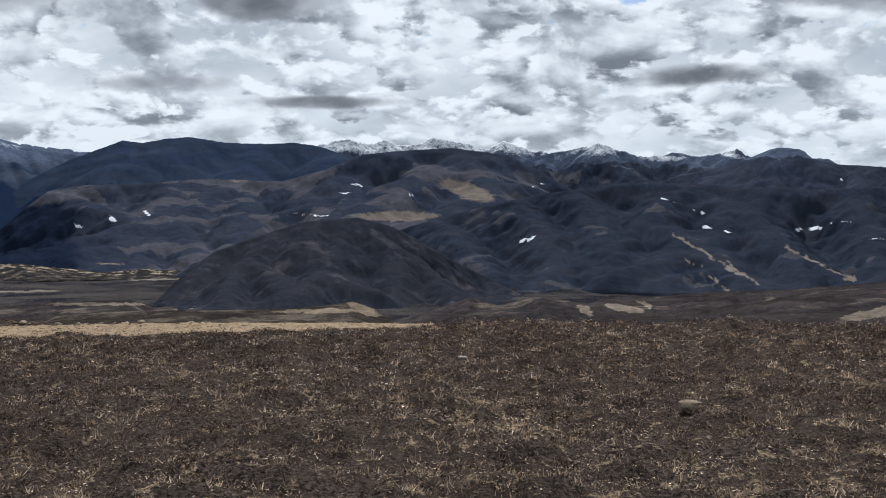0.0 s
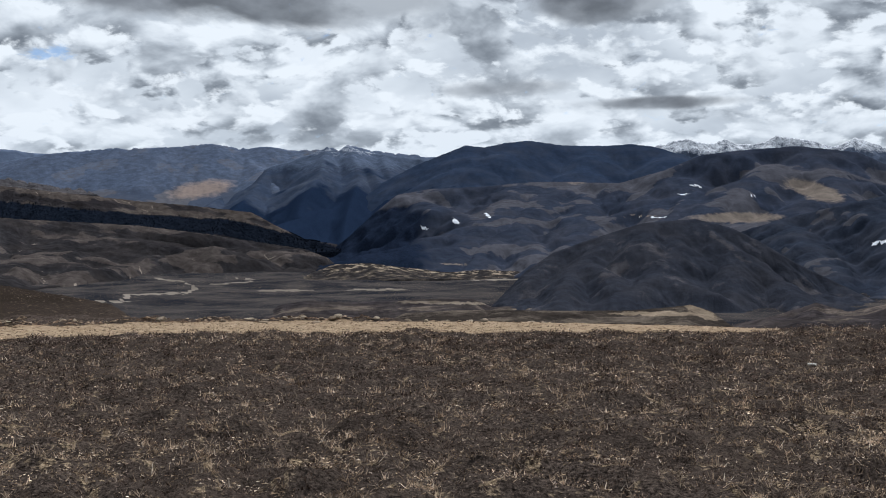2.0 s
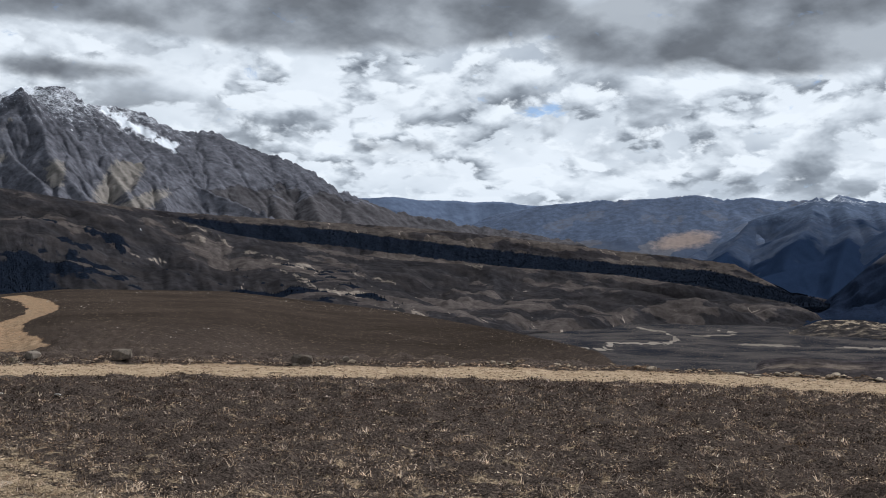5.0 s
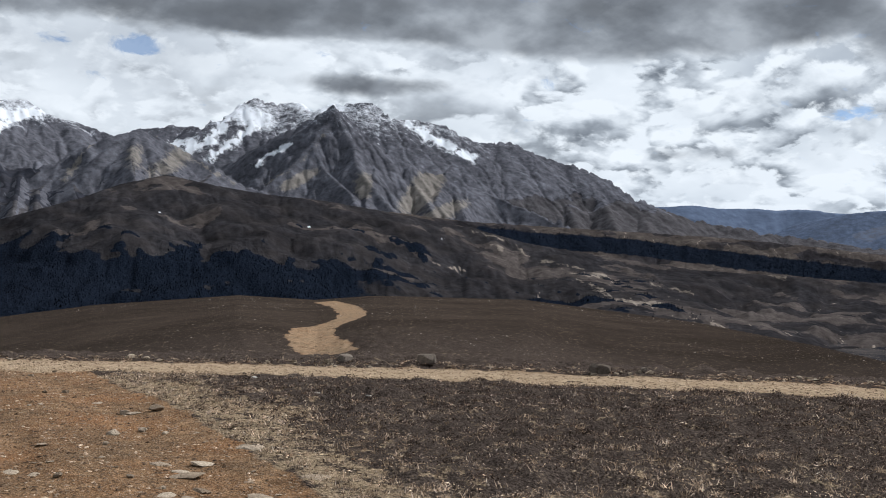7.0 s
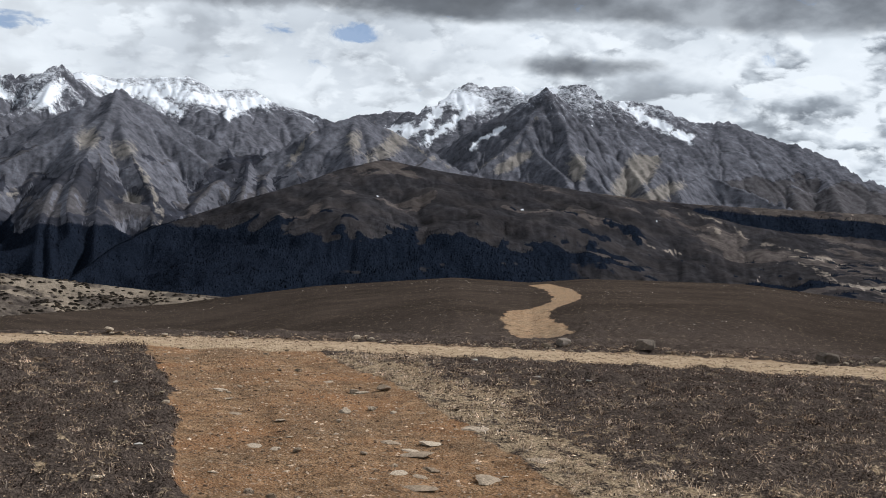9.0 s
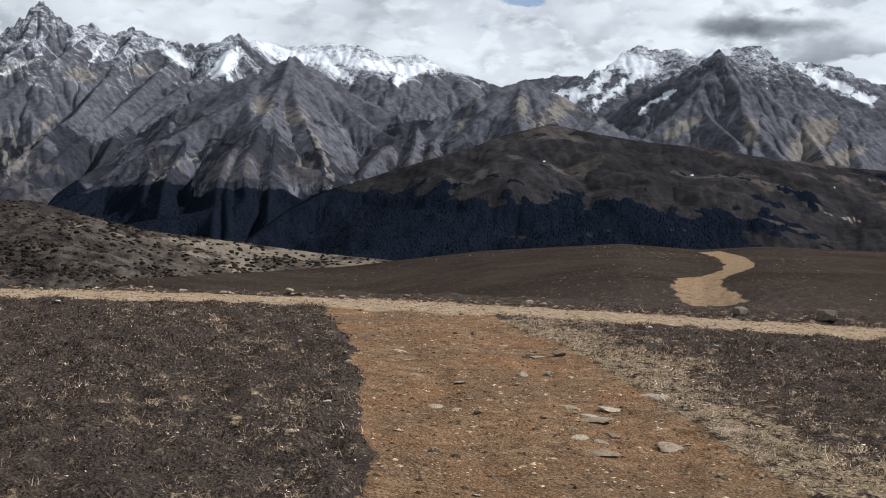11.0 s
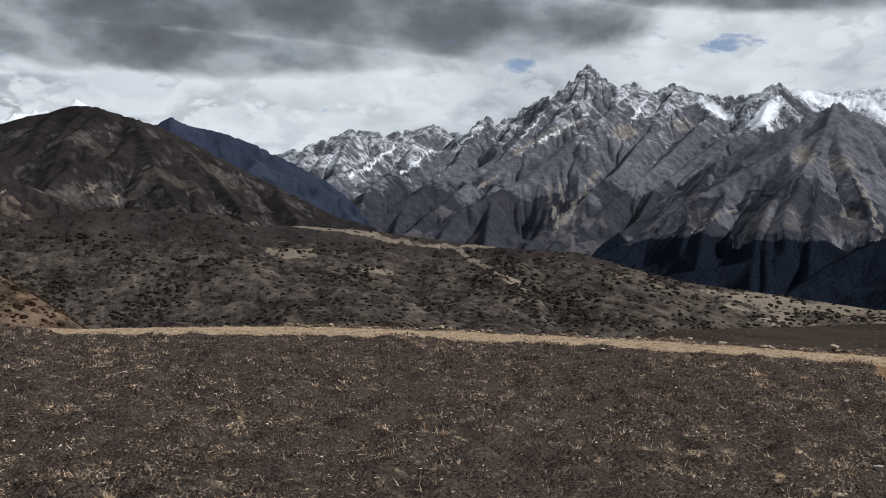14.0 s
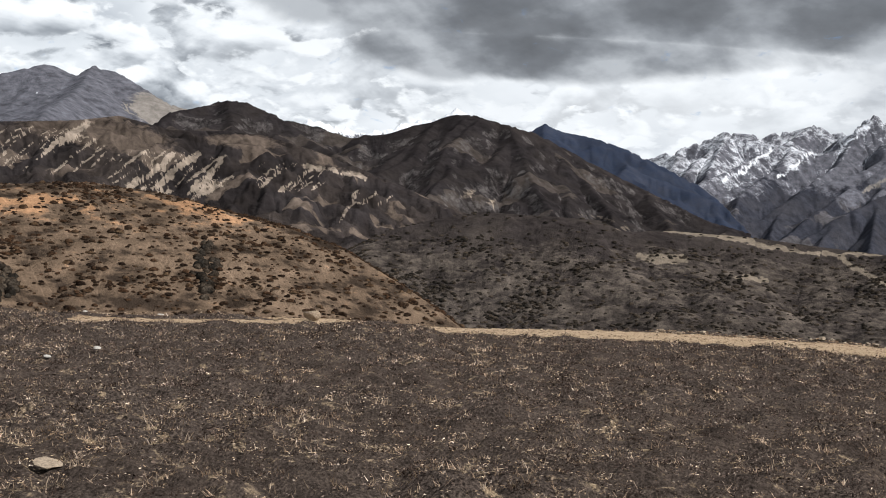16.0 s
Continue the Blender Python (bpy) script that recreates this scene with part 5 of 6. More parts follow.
def cover_shrub_speckled_hill(az, el, u, z, slope, near, streak, blot, rough):
    return dict(grass=.24 + .25 * step(.4, -.6, el + rough * .9 + blot * .6) + .12 * rough + .12 * step(92, 80, az), earth=0.85 * strokes(az, el, 0.13, "98.7,-0.08 97.1,-0.92 95.3,-2.00", "108.1,-0.44 107.1,-0.66 105.8,-0.32", "109.7,1.29 111.7,2.03", "109.7,1.43 107.8,1.10 105.3,0.81", "104.2,0.72 101.8,0.30", "101.8,0.30 98.9,0.04 96.9,0.28", "103.0,-1.13 102.0,-1.34", "97.4,0.65 96.9,0.54") + step(.35, .6, blot + step(92, 80, az) * .35) * .7 * step(100, 88, az) + patches(az, el, (106.6, -.45, 1.1, .25, .05), (96.6, -1.2, 1.2, .12, .45), (100.4, .62, 1.5, .1, .08), (108.6, .86, .6, .12, 0), (103, -1.25, .6, .08, 0), (104.5, .75, 2.0, .1, .05), (80, -2.3, 7, .35, .11)) * (.85 + .7 * blot + .7 * rough))


ridge("shrub_speckled_hill", "sandy brown hill speckled with dark shrubs",
      "69.5,-5.2 72.7,-2.78 75.6,-2.34 79.5,-2.06 83.6,-1.63 87.8,-1.19 89.5,-0.82 92.9,0.06 96.1,0.11 99.6,0.41 102.7,0.71 106.5,0.85 108.8,0.71 110.0,1.23 111.6,1.28 115.8,1.36 118.3,0.83 120.5,0.16 122.6,-1.06 125.4,-1.73 130,-5",
      380, 235, -7.5, 0.8, cover_shrub_speckled_hill, da=0.07, rows=75, jag=0.02, every=4.5, steep=.42, gully=0.3, round_=.06, base=.92, soft=6, streaks=0.15, mottle=0.6, seed=164, tint=dict(heath=(0.034, 0.0285, 0.027), grass=(0.094, 0.078, 0.065), earth=(0.20, 0.165, 0.128)))


def cover_shrub_covered_hillock(az, el, u, z, slope, near, streak, blot, rough):
    return dict(grass=.60 + blot * .25 + rough * .35, earth=.33 + .36 * step(-.8, 1.4, el) * step(.0, .5, blot + rough * .6 + .15) + .1 * rough)


ridge("shrub_covered_hillock", "rounded tan hillock with rust-brown shrubs",
      "115.7,-4.95 116.9,-4.19 118.1,-3.35 119.8,-2.32 122.6,-0.78 125.5,0.20 128.2,0.75 130.9,1.43 134.8,1.82 138.5,1.52 140.9,1.37",
      140, 92, -7.0, 0.45, cover_shrub_covered_hillock, da=0.06, rows=100, jag=0.03, every=6, steep=.35, gully=0.15, round_=.1, base=.95, power=.85, soft=8, streaks=0.15, seed=171, tint=dict(heath=(0.0520, 0.0380, 0.0285), grass=(0.138, 0.098, 0.068), earth=(0.30, 0.175, 0.098)))


# ---- what grows and lies on the land ----
def triangles(name, P, mat, label, category):
    """Loose triangles, P of shape (n, 3, 3), as one mesh of kind stuff."""
    n = len(P)
    me = bpy.data.meshes.new(name)
    me.vertices.add(n * 3)
    me.vertices.foreach_set("co", P.astype(np.float32).ravel())
    me.loops.add(n * 3)
    me.loops.foreach_set("vertex_index", np.arange(n * 3, dtype=np.int32))
    me.polygons.add(n)
    me.polygons.foreach_set("loop_start", np.arange(0, n * 3, 3, dtype=np.int32))
    me.update(calc_edges=True)
    me.materials.append(mat)
    return tagged(new(name, me), label, category, kind="stuff")


def island_material(name, *stops, rough=0.9, patch=0.9, thin=0.0):
    """Each loose piece takes its own colour from the stops."""
    n = Nodes(name)
    rand = n.t.nodes.new("ShaderNodeNewGeometry").outputs["Random Per Island"]
    col = n.ramp(rand, *stops)
    grain = n.ramp(n.noise(70, 3, 0.6), (0.3, 0.75), (0.7, 1.25))
    drift = n.ramp(n.noise(patch * 2, 4, 0.6), (0.36, (0.66, 0.58, 0.53)), (0.64, (1.36, 1.30, 1.28)))
    d = n.t.nodes.new("ShaderNodeMix")
    d.data_type, d.blend_type = "RGBA", "MULTIPLY"
    d.inputs[0].default_value = 1.0
    n.put(d.inputs[6], col), n.put(d.inputs[7], drift)
    clump = n.ramp(n.noise(patch * 6, 4, 0.62), (0.36, 0.42), (0.5, 0.92), (0.64, 1.7))
    e = n.t.nodes.new("ShaderNodeMix")
    e.data_type, e.blend_type = "RGBA", "MULTIPLY"
    e.inputs[0].default_value = 0.95
    n.put(e.inputs[6], d.outputs[2]), n.put(e.inputs[7], clump)
    col = e.outputs[2]
    m = n.t.nodes.new("ShaderNodeMix")
    m.data_type, m.blend_type = "RGBA", "MULTIPLY"
    m.inputs[0].default_value = 1.0
    n.put(m.inputs[6], col), n.put(m.inputs[7], grain)
    if thin:  # thin leaves let part of the light through
        back, both = n.t.nodes.new("ShaderNodeBsdfTranslucent"), n.t.nodes.new("ShaderNodeMixShader")
        n.put(back.inputs[0], m.outputs[2])
        both.inputs[0].default_value = thin
        n.t.links.new(n.bsdf.outputs[0], both.inputs[1]), n.t.links.new(back.outputs[0], both.inputs[2])
        n.t.links.new(both.outputs[0], n.out.inputs[0])
    return n.done(m.outputs[2], rough)


RNG = np.random.default_rng(11)


def leaf_clumps(C, radius, height, count, size):
    """Small leaves over low domes at the points C (n, 3); radius, height, size per dome. Returns triangles."""
    n = len(C)
    a, q = RNG.uniform(0, 2 * np.pi, (n, count)), np.sqrt(RNG.uniform(0, 1, (n, count)))
    off = np.stack([np.cos(a) * q * radius[:, None], np.sin(a) * q * radius[:, None], height[:, None] * (np.sqrt(1 - q * q * 0.9) * RNG.uniform(0.35, 1.0, (n, count)))], -1)
    base = (C[:, None, :] + off).reshape(-1, 1, 3)
    s = np.repeat(size, count)[:, None, None]
    v = RNG.normal(0, 0.6, (n * count, 3, 3)) * np.array([1, 1, 0.75])
    v[::2] *= np.array([0.7, 0.7, 1.4])  # every other one a small upright twig
    return base + v * s


def cushions(name, C, radius, height, mat, label):
    """Rounded uneven shrubs, each a low dome of its own size, as one mesh of kind stuff."""
    n, k = len(C), 7
    a = np.linspace(0, 2 * np.pi, k + 1)[:k]
    rings = []
    for lift, reach in ((-0.15, 1.0), (0.55, 0.82), (0.95, 0.42)):
        q = radius[:, None] * reach * RNG.uniform(0.72, 1.22, (n, k))
        t = a + RNG.uniform(-0.3, 0.3, (n, k))
        rings.append(np.stack([np.cos(t) * q, np.sin(t) * q, height[:, None] * (lift + RNG.uniform(-0.16, 0.16, (n, k)))], -1))
    top = np.zeros((n, 1, 3))
    top[:, 0, 2] = height * RNG.uniform(0.85, 1.15, n)
    V = np.concatenate(rings + [top], 1) + C[:, None, :]
    F = []
    for i in range(k):
        j = (i + 1) % k
        for m in (0, k):
            F += [[m + i, m + j, m + k + j], [m + i, m + k + j, m + k + i]]
        F.append([2 * k + i, 2 * k + j, 3 * k])
    F = (np.array(F)[None] + (3 * k + 1) * np.arange(n)[:, None, None]).reshape(-1, 3)
    me = bpy.data.meshes.new(name)
    me.vertices.add(len(V) * (3 * k + 1))
    me.vertices.foreach_set("co", V.astype(np.float32).ravel())
    me.loops.add(F.size)
    me.loops.foreach_set("vertex_index", F.astype(np.int32).ravel())
    me.polygons.add(len(F))
    me.polygons.foreach_set("loop_start", np.arange(0, F.size, 3, dtype=np.int32))
    me.update(calc_edges=True)
    me.materials.append(mat)
    return tagged(new(name, me), label, "shrubs", kind="stuff")


def on_heath(n, reach=0.3):
    """Random places on the level heath by the viewpoint, with the ground's height."""
    az = RNG.uniform(-26, 143, n)
    edge = plateau_edge(az) + np.where((az > 12) & (az < 109), reach - 1.4, reach)
    r = np.sqrt(RNG.uniform(0, 1, n) * (edge ** 2 - 5.3 ** 2) + 5.3 ** 2)
    x, y = -np.sin(np.radians(az)) * r, np.cos(np.radians(az)) * r
    return x, y, r


def build_heath():
    leaf = island_material("heath_leaf", (0.0, (0.027, 0.0205, 0.0172)), (0.45, (0.076, 0.058, 0.049)), (0.74, (0.135, 0.105, 0.088)), (0.90, (0.23, 0.187, 0.157)), (1.0, (0.46, 0.40, 0.34)), thin=0.3)
    x, y, r = on_heath(56000)
    pale = pale_patch(x, y)
    tall = 0.35 + 1.5 * np.clip(fbm(x * 1.9, y * 1.9, 2, 0.5, 45) + 0.3, 0, 1.0)
    keep = (bare(x, y) < 0.35) & (RNG.uniform(0, 1, len(x)) > 0.95 * step(0.3, 0.55, pale)) & (crease(x, y) > RNG.uniform(0.0, 0.10, len(x)))
    x, y, r, tall = x[keep], y[keep], r[keep], tall[keep]
    C = np.stack([x, y, ground_height(x, y) - 0.01], -1)
    P = leaf_clumps(C, RNG.uniform(0.04, 0.10, len(x)), RNG.uniform(0.015, 0.06, len(x)) * tall, 14, 0.0078 + 0.00064 * np.minimum(r, 14))
    triangles("heath_shrubs", P, leaf, "low dark brown heath shrubs covering the plateau", "heath")
    # darker bushy hummocks standing above the rest
    x, y, r = on_heath(1500, -0.6)
    keep = (bare(x, y) < 0.05) & (fbm(x * 0.5, y * 0.5, 3, 0.5, 66) > -0.05)
    x, y, r = x[keep], y[keep], r[keep]
    C = np.stack([x, y, ground_height(x, y) - 0.02], -1)
    R = RNG.uniform(0.09, 0.26, len(x))
    P = leaf_clumps(C, R, R * RNG.uniform(0.35, 0.6, len(x)), 110, 0.008 + 0.0007 * np.minimum(r, 14))
    triangles("heath_hummocks", P, island_material("hummock_leaf", (0.0, (0.030, 0.0232, 0.0198)), (0.5, (0.070, 0.055, 0.047)), (0.8, (0.125, 0.098, 0.083)), (1.0, (0.46, 0.40, 0.34)), thin=0.35), "dark bushy hummocks rising from the heath", "heath")
    # dry grass: tufts of thin blades
    straw = island_material("dry_grass", (0.0, (0.13, 0.098, 0.070)), (0.5, (0.34, 0.268, 0.195)), (0.9, (0.56, 0.465, 0.355)), (1.0, (0.74, 0.67, 0.57)), thin=0.4)
    x, y, r = on_heath(42000)
    pale = pale_patch(x, y)
    keep = (bare(x, y) < 0.5) & (RNG.uniform(0, 1, len(x)) < 0.005 + 0.97 * step(0.25, 0.48, pale))
    x, y, r = x[keep], y[keep], r[keep]
    n, k = len(x), 9
    C = np.stack([x, y, ground_height(x, y) - 0.005], -1)
    root = (C[:, None, :] + RNG.normal(0, 0.022, (n, k, 3)) * np.array([1, 1, 0])).reshape(-1, 3)
    a, ln = RNG.uniform(0, 2 * np.pi, n * k), RNG.uniform(0.03, 0.095, n * k)
    lean = RNG.uniform(0.2, 1.0, n * k)
    tip = root + np.stack([np.cos(a) * lean, np.sin(a) * lean, np.ones(n * k) * RNG.uniform(0.15, 0.8, n * k)], -1) * ln[:, None]
    w = np.stack([-np.sin(a), np.cos(a), 0 * a], -1) * (0.0022 + 0.00025 * np.repeat(r, k))[:, None]
    P = np.stack([root - w, root + w, tip], 1)
    triangles("dry_grass_tufts", P, straw, "pale dry grass tufts among the heath", "grass")
    # bleached litter lying in the gaps
    x, y, r = on_heath(80000)
    keep = (bare(x, y) < 0.5) & (RNG.uniform(0, 1, len(x)) < 0.012 + 0.97 * step(0.28, 0.52, pale_patch(x, y)))
    x, y, r = x[keep], y[keep], r[keep]
    C = np.stack([x, y, ground_height(x, y) + 0.03], -1)
    P = leaf_clumps(C, np.full(len(x), 0.06), np.full(len(x), 0.03), 6, 0.008 + 0.0007 * r)
    P[:, :, 2] = P[:, :, 2].mean(1, keepdims=True) + 0.35 * (P[:, :, 2] - P[:, :, 2].mean(1, keepdims=True))
    triangles("plant_litter", P, island_material("bleached_litter", (0.0, (0.18, 0.130, 0.085)), (0.6, (0.44, 0.345, 0.235)), (1.0, (0.72, 0.63, 0.51))), "bleached dry plant litter in gaps of the heath", "litter")


def stone_material(name, dark, light):
    n = Nodes(name)
    info = n.t.nodes.new("ShaderNodeObjectInfo").outputs["Random"]
    tc = n.t.nodes.new("ShaderNodeTexCoord").outputs["Object"]
    col = n.ramp(info, (0.0, dark), (1.0, light))
    spots = n.ramp(n.noise(9, 5, 0.65, vec=tc), (0.32, 0.55), (0.68, 1.25))
    m = n.t.nodes.new("ShaderNodeMix")
    m.data_type, m.blend_type = "RGBA", "MULTIPLY"
    m.inputs[0].default_value = 1.0
    n.put(m.inputs[6], col), n.put(m.inputs[7], spots)
    n.bump(n.noise(25, 4, 0.6, vec=tc), 0.6, 0.02)
    return n.done(m.outputs[2], 0.85)


def rock_mesh(name, seed, flat, mat, sub=2, cuts=9):
    """An angular stone about 1 across: a ball cut by planes, resting on z = 0."""
    rnd = random.Random(seed)
    bm = bmesh.new()
    bmesh.ops.create_icosphere(bm, subdivisions=sub, radius=0.55)
    planes = [(Vector((rnd.gauss(0, 1), rnd.gauss(0, 1), rnd.gauss(0, 0.8))).normalized(), rnd.uniform(0.30, 0.46)) for _ in range(cuts)]
    for v in bm.verts:
        for nrm, d in planes:
            over = v.co.dot(nrm) - d
            if over > 0:
                v.co -= nrm * over
        v.co *= 1 + 0.08 * noise.noise(v.co * 3 + Vector((seed, 0, 0)))
        v.co.x *= 1.15
        v.co.z *= flat
    low = min(v.co.z for v in bm.verts)
    for v in bm.verts:
        v.co.z -= low
    me = bpy.data.meshes.new(name)
    bm.to_mesh(me)
    bm.free()
    me.materials.append(mat)
    return me


def block_mesh(name, seed, size, mat):
    """A blocky boulder: a rounded, chipped cuboid of the given proportions, resting on z = 0."""
    rnd = random.Random(seed)
    bm = bmesh.new()
    bmesh.ops.create_cube(bm, size=1.0)
    bmesh.ops.bevel(bm, geom=bm.edges[:], offset=0.09, segments=2, affect="EDGES")
    bmesh.ops.subdivide_edges(bm, edges=bm.edges[:], cuts=2, use_grid_fill=True)
    planes = [(Vector((rnd.gauss(0, 1), rnd.gauss(0, 1), abs(rnd.gauss(0.2, 0.7)))).normalized(), rnd.uniform(0.48, 0.62)) for _ in range(6)]
    for v in bm.verts:
        for nrm, d in planes:
            over = v.co.dot(nrm) - d
            if over > 0:
                v.co -= nrm * over
        v.co += 0.05 * noise.noise_vector(v.co * 2.2 + Vector((seed, 0, 0))) + 0.02 * noise.noise_vector(v.co * 7 + Vector((0, seed, 0)))
        v.co = Vector((v.co.x * size[0], v.co.y * size[1], (v.co.z + 0.45) * size[2]))
    me = bpy.data.meshes.new(name)
    bm.to_mesh(me)
    bm.free()
    me.materials.append(mat)
    return me


def put_stone(name, me, x, y, size, label, group, sink=0.2, turn=None, category="stone"):
    z = float(ground_height(np.array([x]), np.array([y]))[0])
    ob = new(name, me)
    ob.matrix_basis = Matrix.Translation((x, y, z - sink * size * 0.3)) @ Euler((random.uniform(-0.15, 0.15), random.uniform(-0.15, 0.15), random.uniform(0, 6.28) if turn is None else turn)).to_matrix().to_4x4() @ Matrix.Diagonal((size, size, size, 1))
    return tagged(ob, label, category, group)


def build_stones():
    slab = stone_material("slab_stone", (0.25, 0.19, 0.135), (0.48, 0.395, 0.30))
    grey = stone_material("grey_stone", (0.20, 0.152, 0.108), (0.50, 0.415, 0.315))
    white = stone_material("white_stone", (0.44, 0.41, 0.37), (0.66, 0.63, 0.58))
    boulder = stone_material("boulder_rock", (0.125, 0.103, 0.085), (0.23, 0.195, 0.163))
    slabs = [rock_mesh("flat_stone", 20 + i, 0.17, slab) for i in range(6)]
    lumps = [rock_mesh("stone", 40 + i, 0.5, grey, 2, 12) for i in range(4)] + [block_mesh("stone", 50 + i, (1.0, 0.75, 0.45), grey) for i in range(4)]
    whites = [rock_mesh("white_stone", 60 + i, 0.26, white) for i in range(3)]
    # flat pale stones on the gravel track: x, y, width
    listed = [(-12.94, 3.02, 0.16), (-12.16, 2.90, 0.11), (-11.00, 2.68, 0.12), (-10.30, 2.92, 0.14), (-12.27, 4.47, 0.16), (-9.01, 3.47, 0.17), (-8.66, 3.52, 0.15), (-8.37, 3.43, 0.26), (-9.22, 2.36, 0.12), (-9.01, 2.48, 0.10), (-8.83, 3.75, 0.19), (-9.26, 4.37, 0.22), (-7.69, 4.11, 0.23), (-7.24, 3.47, 0.20), (-7.65, 2.97, 0.11), (-7.83, 3.31, 0.14), (-13.45, 4.48, 0.12), (-9.37, 4.37, 0.09), (-7.57, 3.11, 0.10), (-7.13, 2.90, 0.22)]
    for i, (x, y, w) in enumerate(listed):
        put_stone("flat_stone", slabs[i % 6], x, y, w * 1.1, "flat pale stone lying on the gravel track", "stones on the track")
    for i, (x, y, w) in enumerate([(-12.24, 4.72, 0.17), (-10.94, 4.07, 0.10), (-10.73, 3.70, 0.13), (-10.07, 3.40, 0.07), (-12.36, 4.40, 0.12), (-10.6, 4.15, 0.07)]):
        put_stone("stone", lumps[i % 8], x, y, w * 0.95, "rough brown stone on the gravel track", "stones on the track")
    for i in range(70):
        t = random.uniform(0.12, 1)
        k = min(int(t * 5), 4)
        (ax, ay), (bx, by) = TRACK[k], TRACK[k + 1]
        f = t * 5 - k
        x, y = ax + (bx - ax) * f + random.uniform(-0.1, 0.1), ay + (by - ay) * f + random.uniform(-2.0, 1.2)
        if math.hypot(x, y) > 6:
            put_stone("stone", random.choice(slabs + slabs + lumps), x, y, random.uniform(0.035, 0.085), "small stone on the gravel track", "stones on the track")
    # the line of stones on the far side of the road
    line = [(x, y) for x, y in ROAD[2:15]]
    for i in range(330):
        k = min(int(random.random() ** 1.1 * 11), 11)
        (ax, ay), (bx, by) = line[k], line[k + 1]
        f = random.random()
        x, y = ax + (bx - ax) * f, ay + (by - ay) * f
        out = 1 + (random.gauss(1.22, 0.16)) / math.hypot(x, y)
        if noise.noise(Vector((x * 0.9, y * 0.9, 3.0))) < -0.18:
            continue
        me = random.choice(lumps + lumps + slabs)
        put_stone("stone", me, x * out, y * out, random.choice((0.04, 0.05, 0.06, 0.08, 0.11, 0.15)) * random.uniform(0.8, 1.2) * (1.0 if k < 8 else 0.7), "rough stone in the loose row beside the dirt road", "stones beside the road", sink=0.1)
    # boulders past the road
    for i, (x, y, w, sub) in enumerate([(-16.2, 11.0, 0.29, 3), (-14.15, 13.05, 0.30, 3), (-17.3, 10.08, 0.22, 3), (-13.6, 13.5, 0.12, 2)]):
        put_stone("boulder", block_mesh("boulder", 80 + i * 3, (1.1, 0.8, 0.52), boulder), x, y, w, "dark angular boulder beside the dirt road", "boulders beside the road", sink=-0.35, turn=0.9 + 0.5 * i, category="boulder")
    # pale stones in the heath
    for i, (x, y, w) in enumerate([(-12.21, 7.41, 0.11), (-9.90, -1.14, 0.05), (-13.43, 1.96, 0.10), (-8.74, 1.36, 0.09), (-17.81, -0.84, 0.12), (-12.40, 6.79, 0.10), (-15.41, 7.44, 0.16), (-5.77, 5.49, 0.08), (-9.80, -9.87, 0.15), (-8.86, -9.65, 0.12), (-14.26, -14.47, 0.12), (-15.24, -13.70, 0.15), (0.21, 12.37, 0.14)]):
        put_stone("white_stone", whites[i % 3], x, y, w * 0.7, "whitish stone lying in the dark heath", "white stones in the heath", sink=-0.3)
    put_stone("pale_rock", rock_mesh("pale_rock", 97, 0.75, slab, 3, 8), -16.95, -11.8, 0.26, "pale upright rock at the edge of the heath", "", sink=-0.1)
    put_stone("pale_rock", rock_mesh("pale_rock", 98, 0.6, slab, 3, 8), 1.90, 8.93, 0.17, "pale slanting rock half hidden in heath", "", sink=-0.3)
    put_stone("pale_rock", slabs[2], -5.15, -5.74, 0.17, "flat pale rock half hidden in heath", "", sink=-0.4)
    # gravel, and the scattered stones of the far field
    def pebbles(x, y, size, name, mat, label):
        n = len(x)
        C = np.stack([x, y, ground_height(x, y)], -1)
        o = np.array([[1, 0, 0], [0, 1, 0], [-1, 0, 0], [0, -1, 0], [0, 0, 0.42]])
        V = o[None] * size[:, None, None] * RNG.uniform(0.5, 1.1, (n, 5, 3))
        a = RNG.uniform(0, 6.28, n)
        c, s = np.cos(a)[:, None], np.sin(a)[:, None]
        V = np.stack([V[:, :, 0] * c - V[:, :, 1] * s, V[:, :, 0] * s + V[:, :, 1] * c, V[:, :, 2]], -1) + C[:, None, :]
        me = bpy.data.meshes.new(name)
        F = np.array([[0, 1, 4], [1, 2, 4], [2, 3, 4], [3, 0, 4]])
        me.from_pydata(V.reshape(-1, 3).tolist(), [], (F[None] + 5 * np.arange(n)[:, None, None]).reshape(-1, 3).tolist())
        me.materials.append(mat)
        tagged(new(name, me), label, "gravel", kind="stuff")

    grit = island_material("gravel_bits", (0.0, (0.06, 0.042, 0.03)), (0.5, (0.20, 0.145, 0.10)), (0.8, (0.33, 0.258, 0.182)), (1.0, (0.44, 0.37, 0.28)))
    x, y, r = on_heath(200000, 1.6)
    v = off_track(x, y)
    keep = (bare(x, y) > 0.5) | ((v < -0.9) & (v > -2.6) & (r < 17) & (RNG.uniform(0, 1, len(x)) < 0.2))
    x, y = x[keep][:30000], y[keep][:30000]
    pebbles(x, y, RNG.uniform(0.006, 0.02, len(x)) * RNG.choice([1, 1, 1.8], len(x)), "track_gravel", grit, "loose brown and grey gravel on track and road")
    # the loose bank of stones along the far edge of the road
    line = np.array(ROAD[2:15])
    k, f = RNG.integers(0, len(line) - 1, 7000), RNG.uniform(0, 1, (7000, 1))
    q = line[k] * (1 - f) + line[k + 1] * f
    q = q * (1 + RNG.normal(1.2, 0.14, 7000) / np.hypot(q[:, 0], q[:, 1]))[:, None]
    q = q[fbm(q[:, 0] * 0.8, q[:, 1] * 0.8, 3, 0.6, 58) > -0.12]
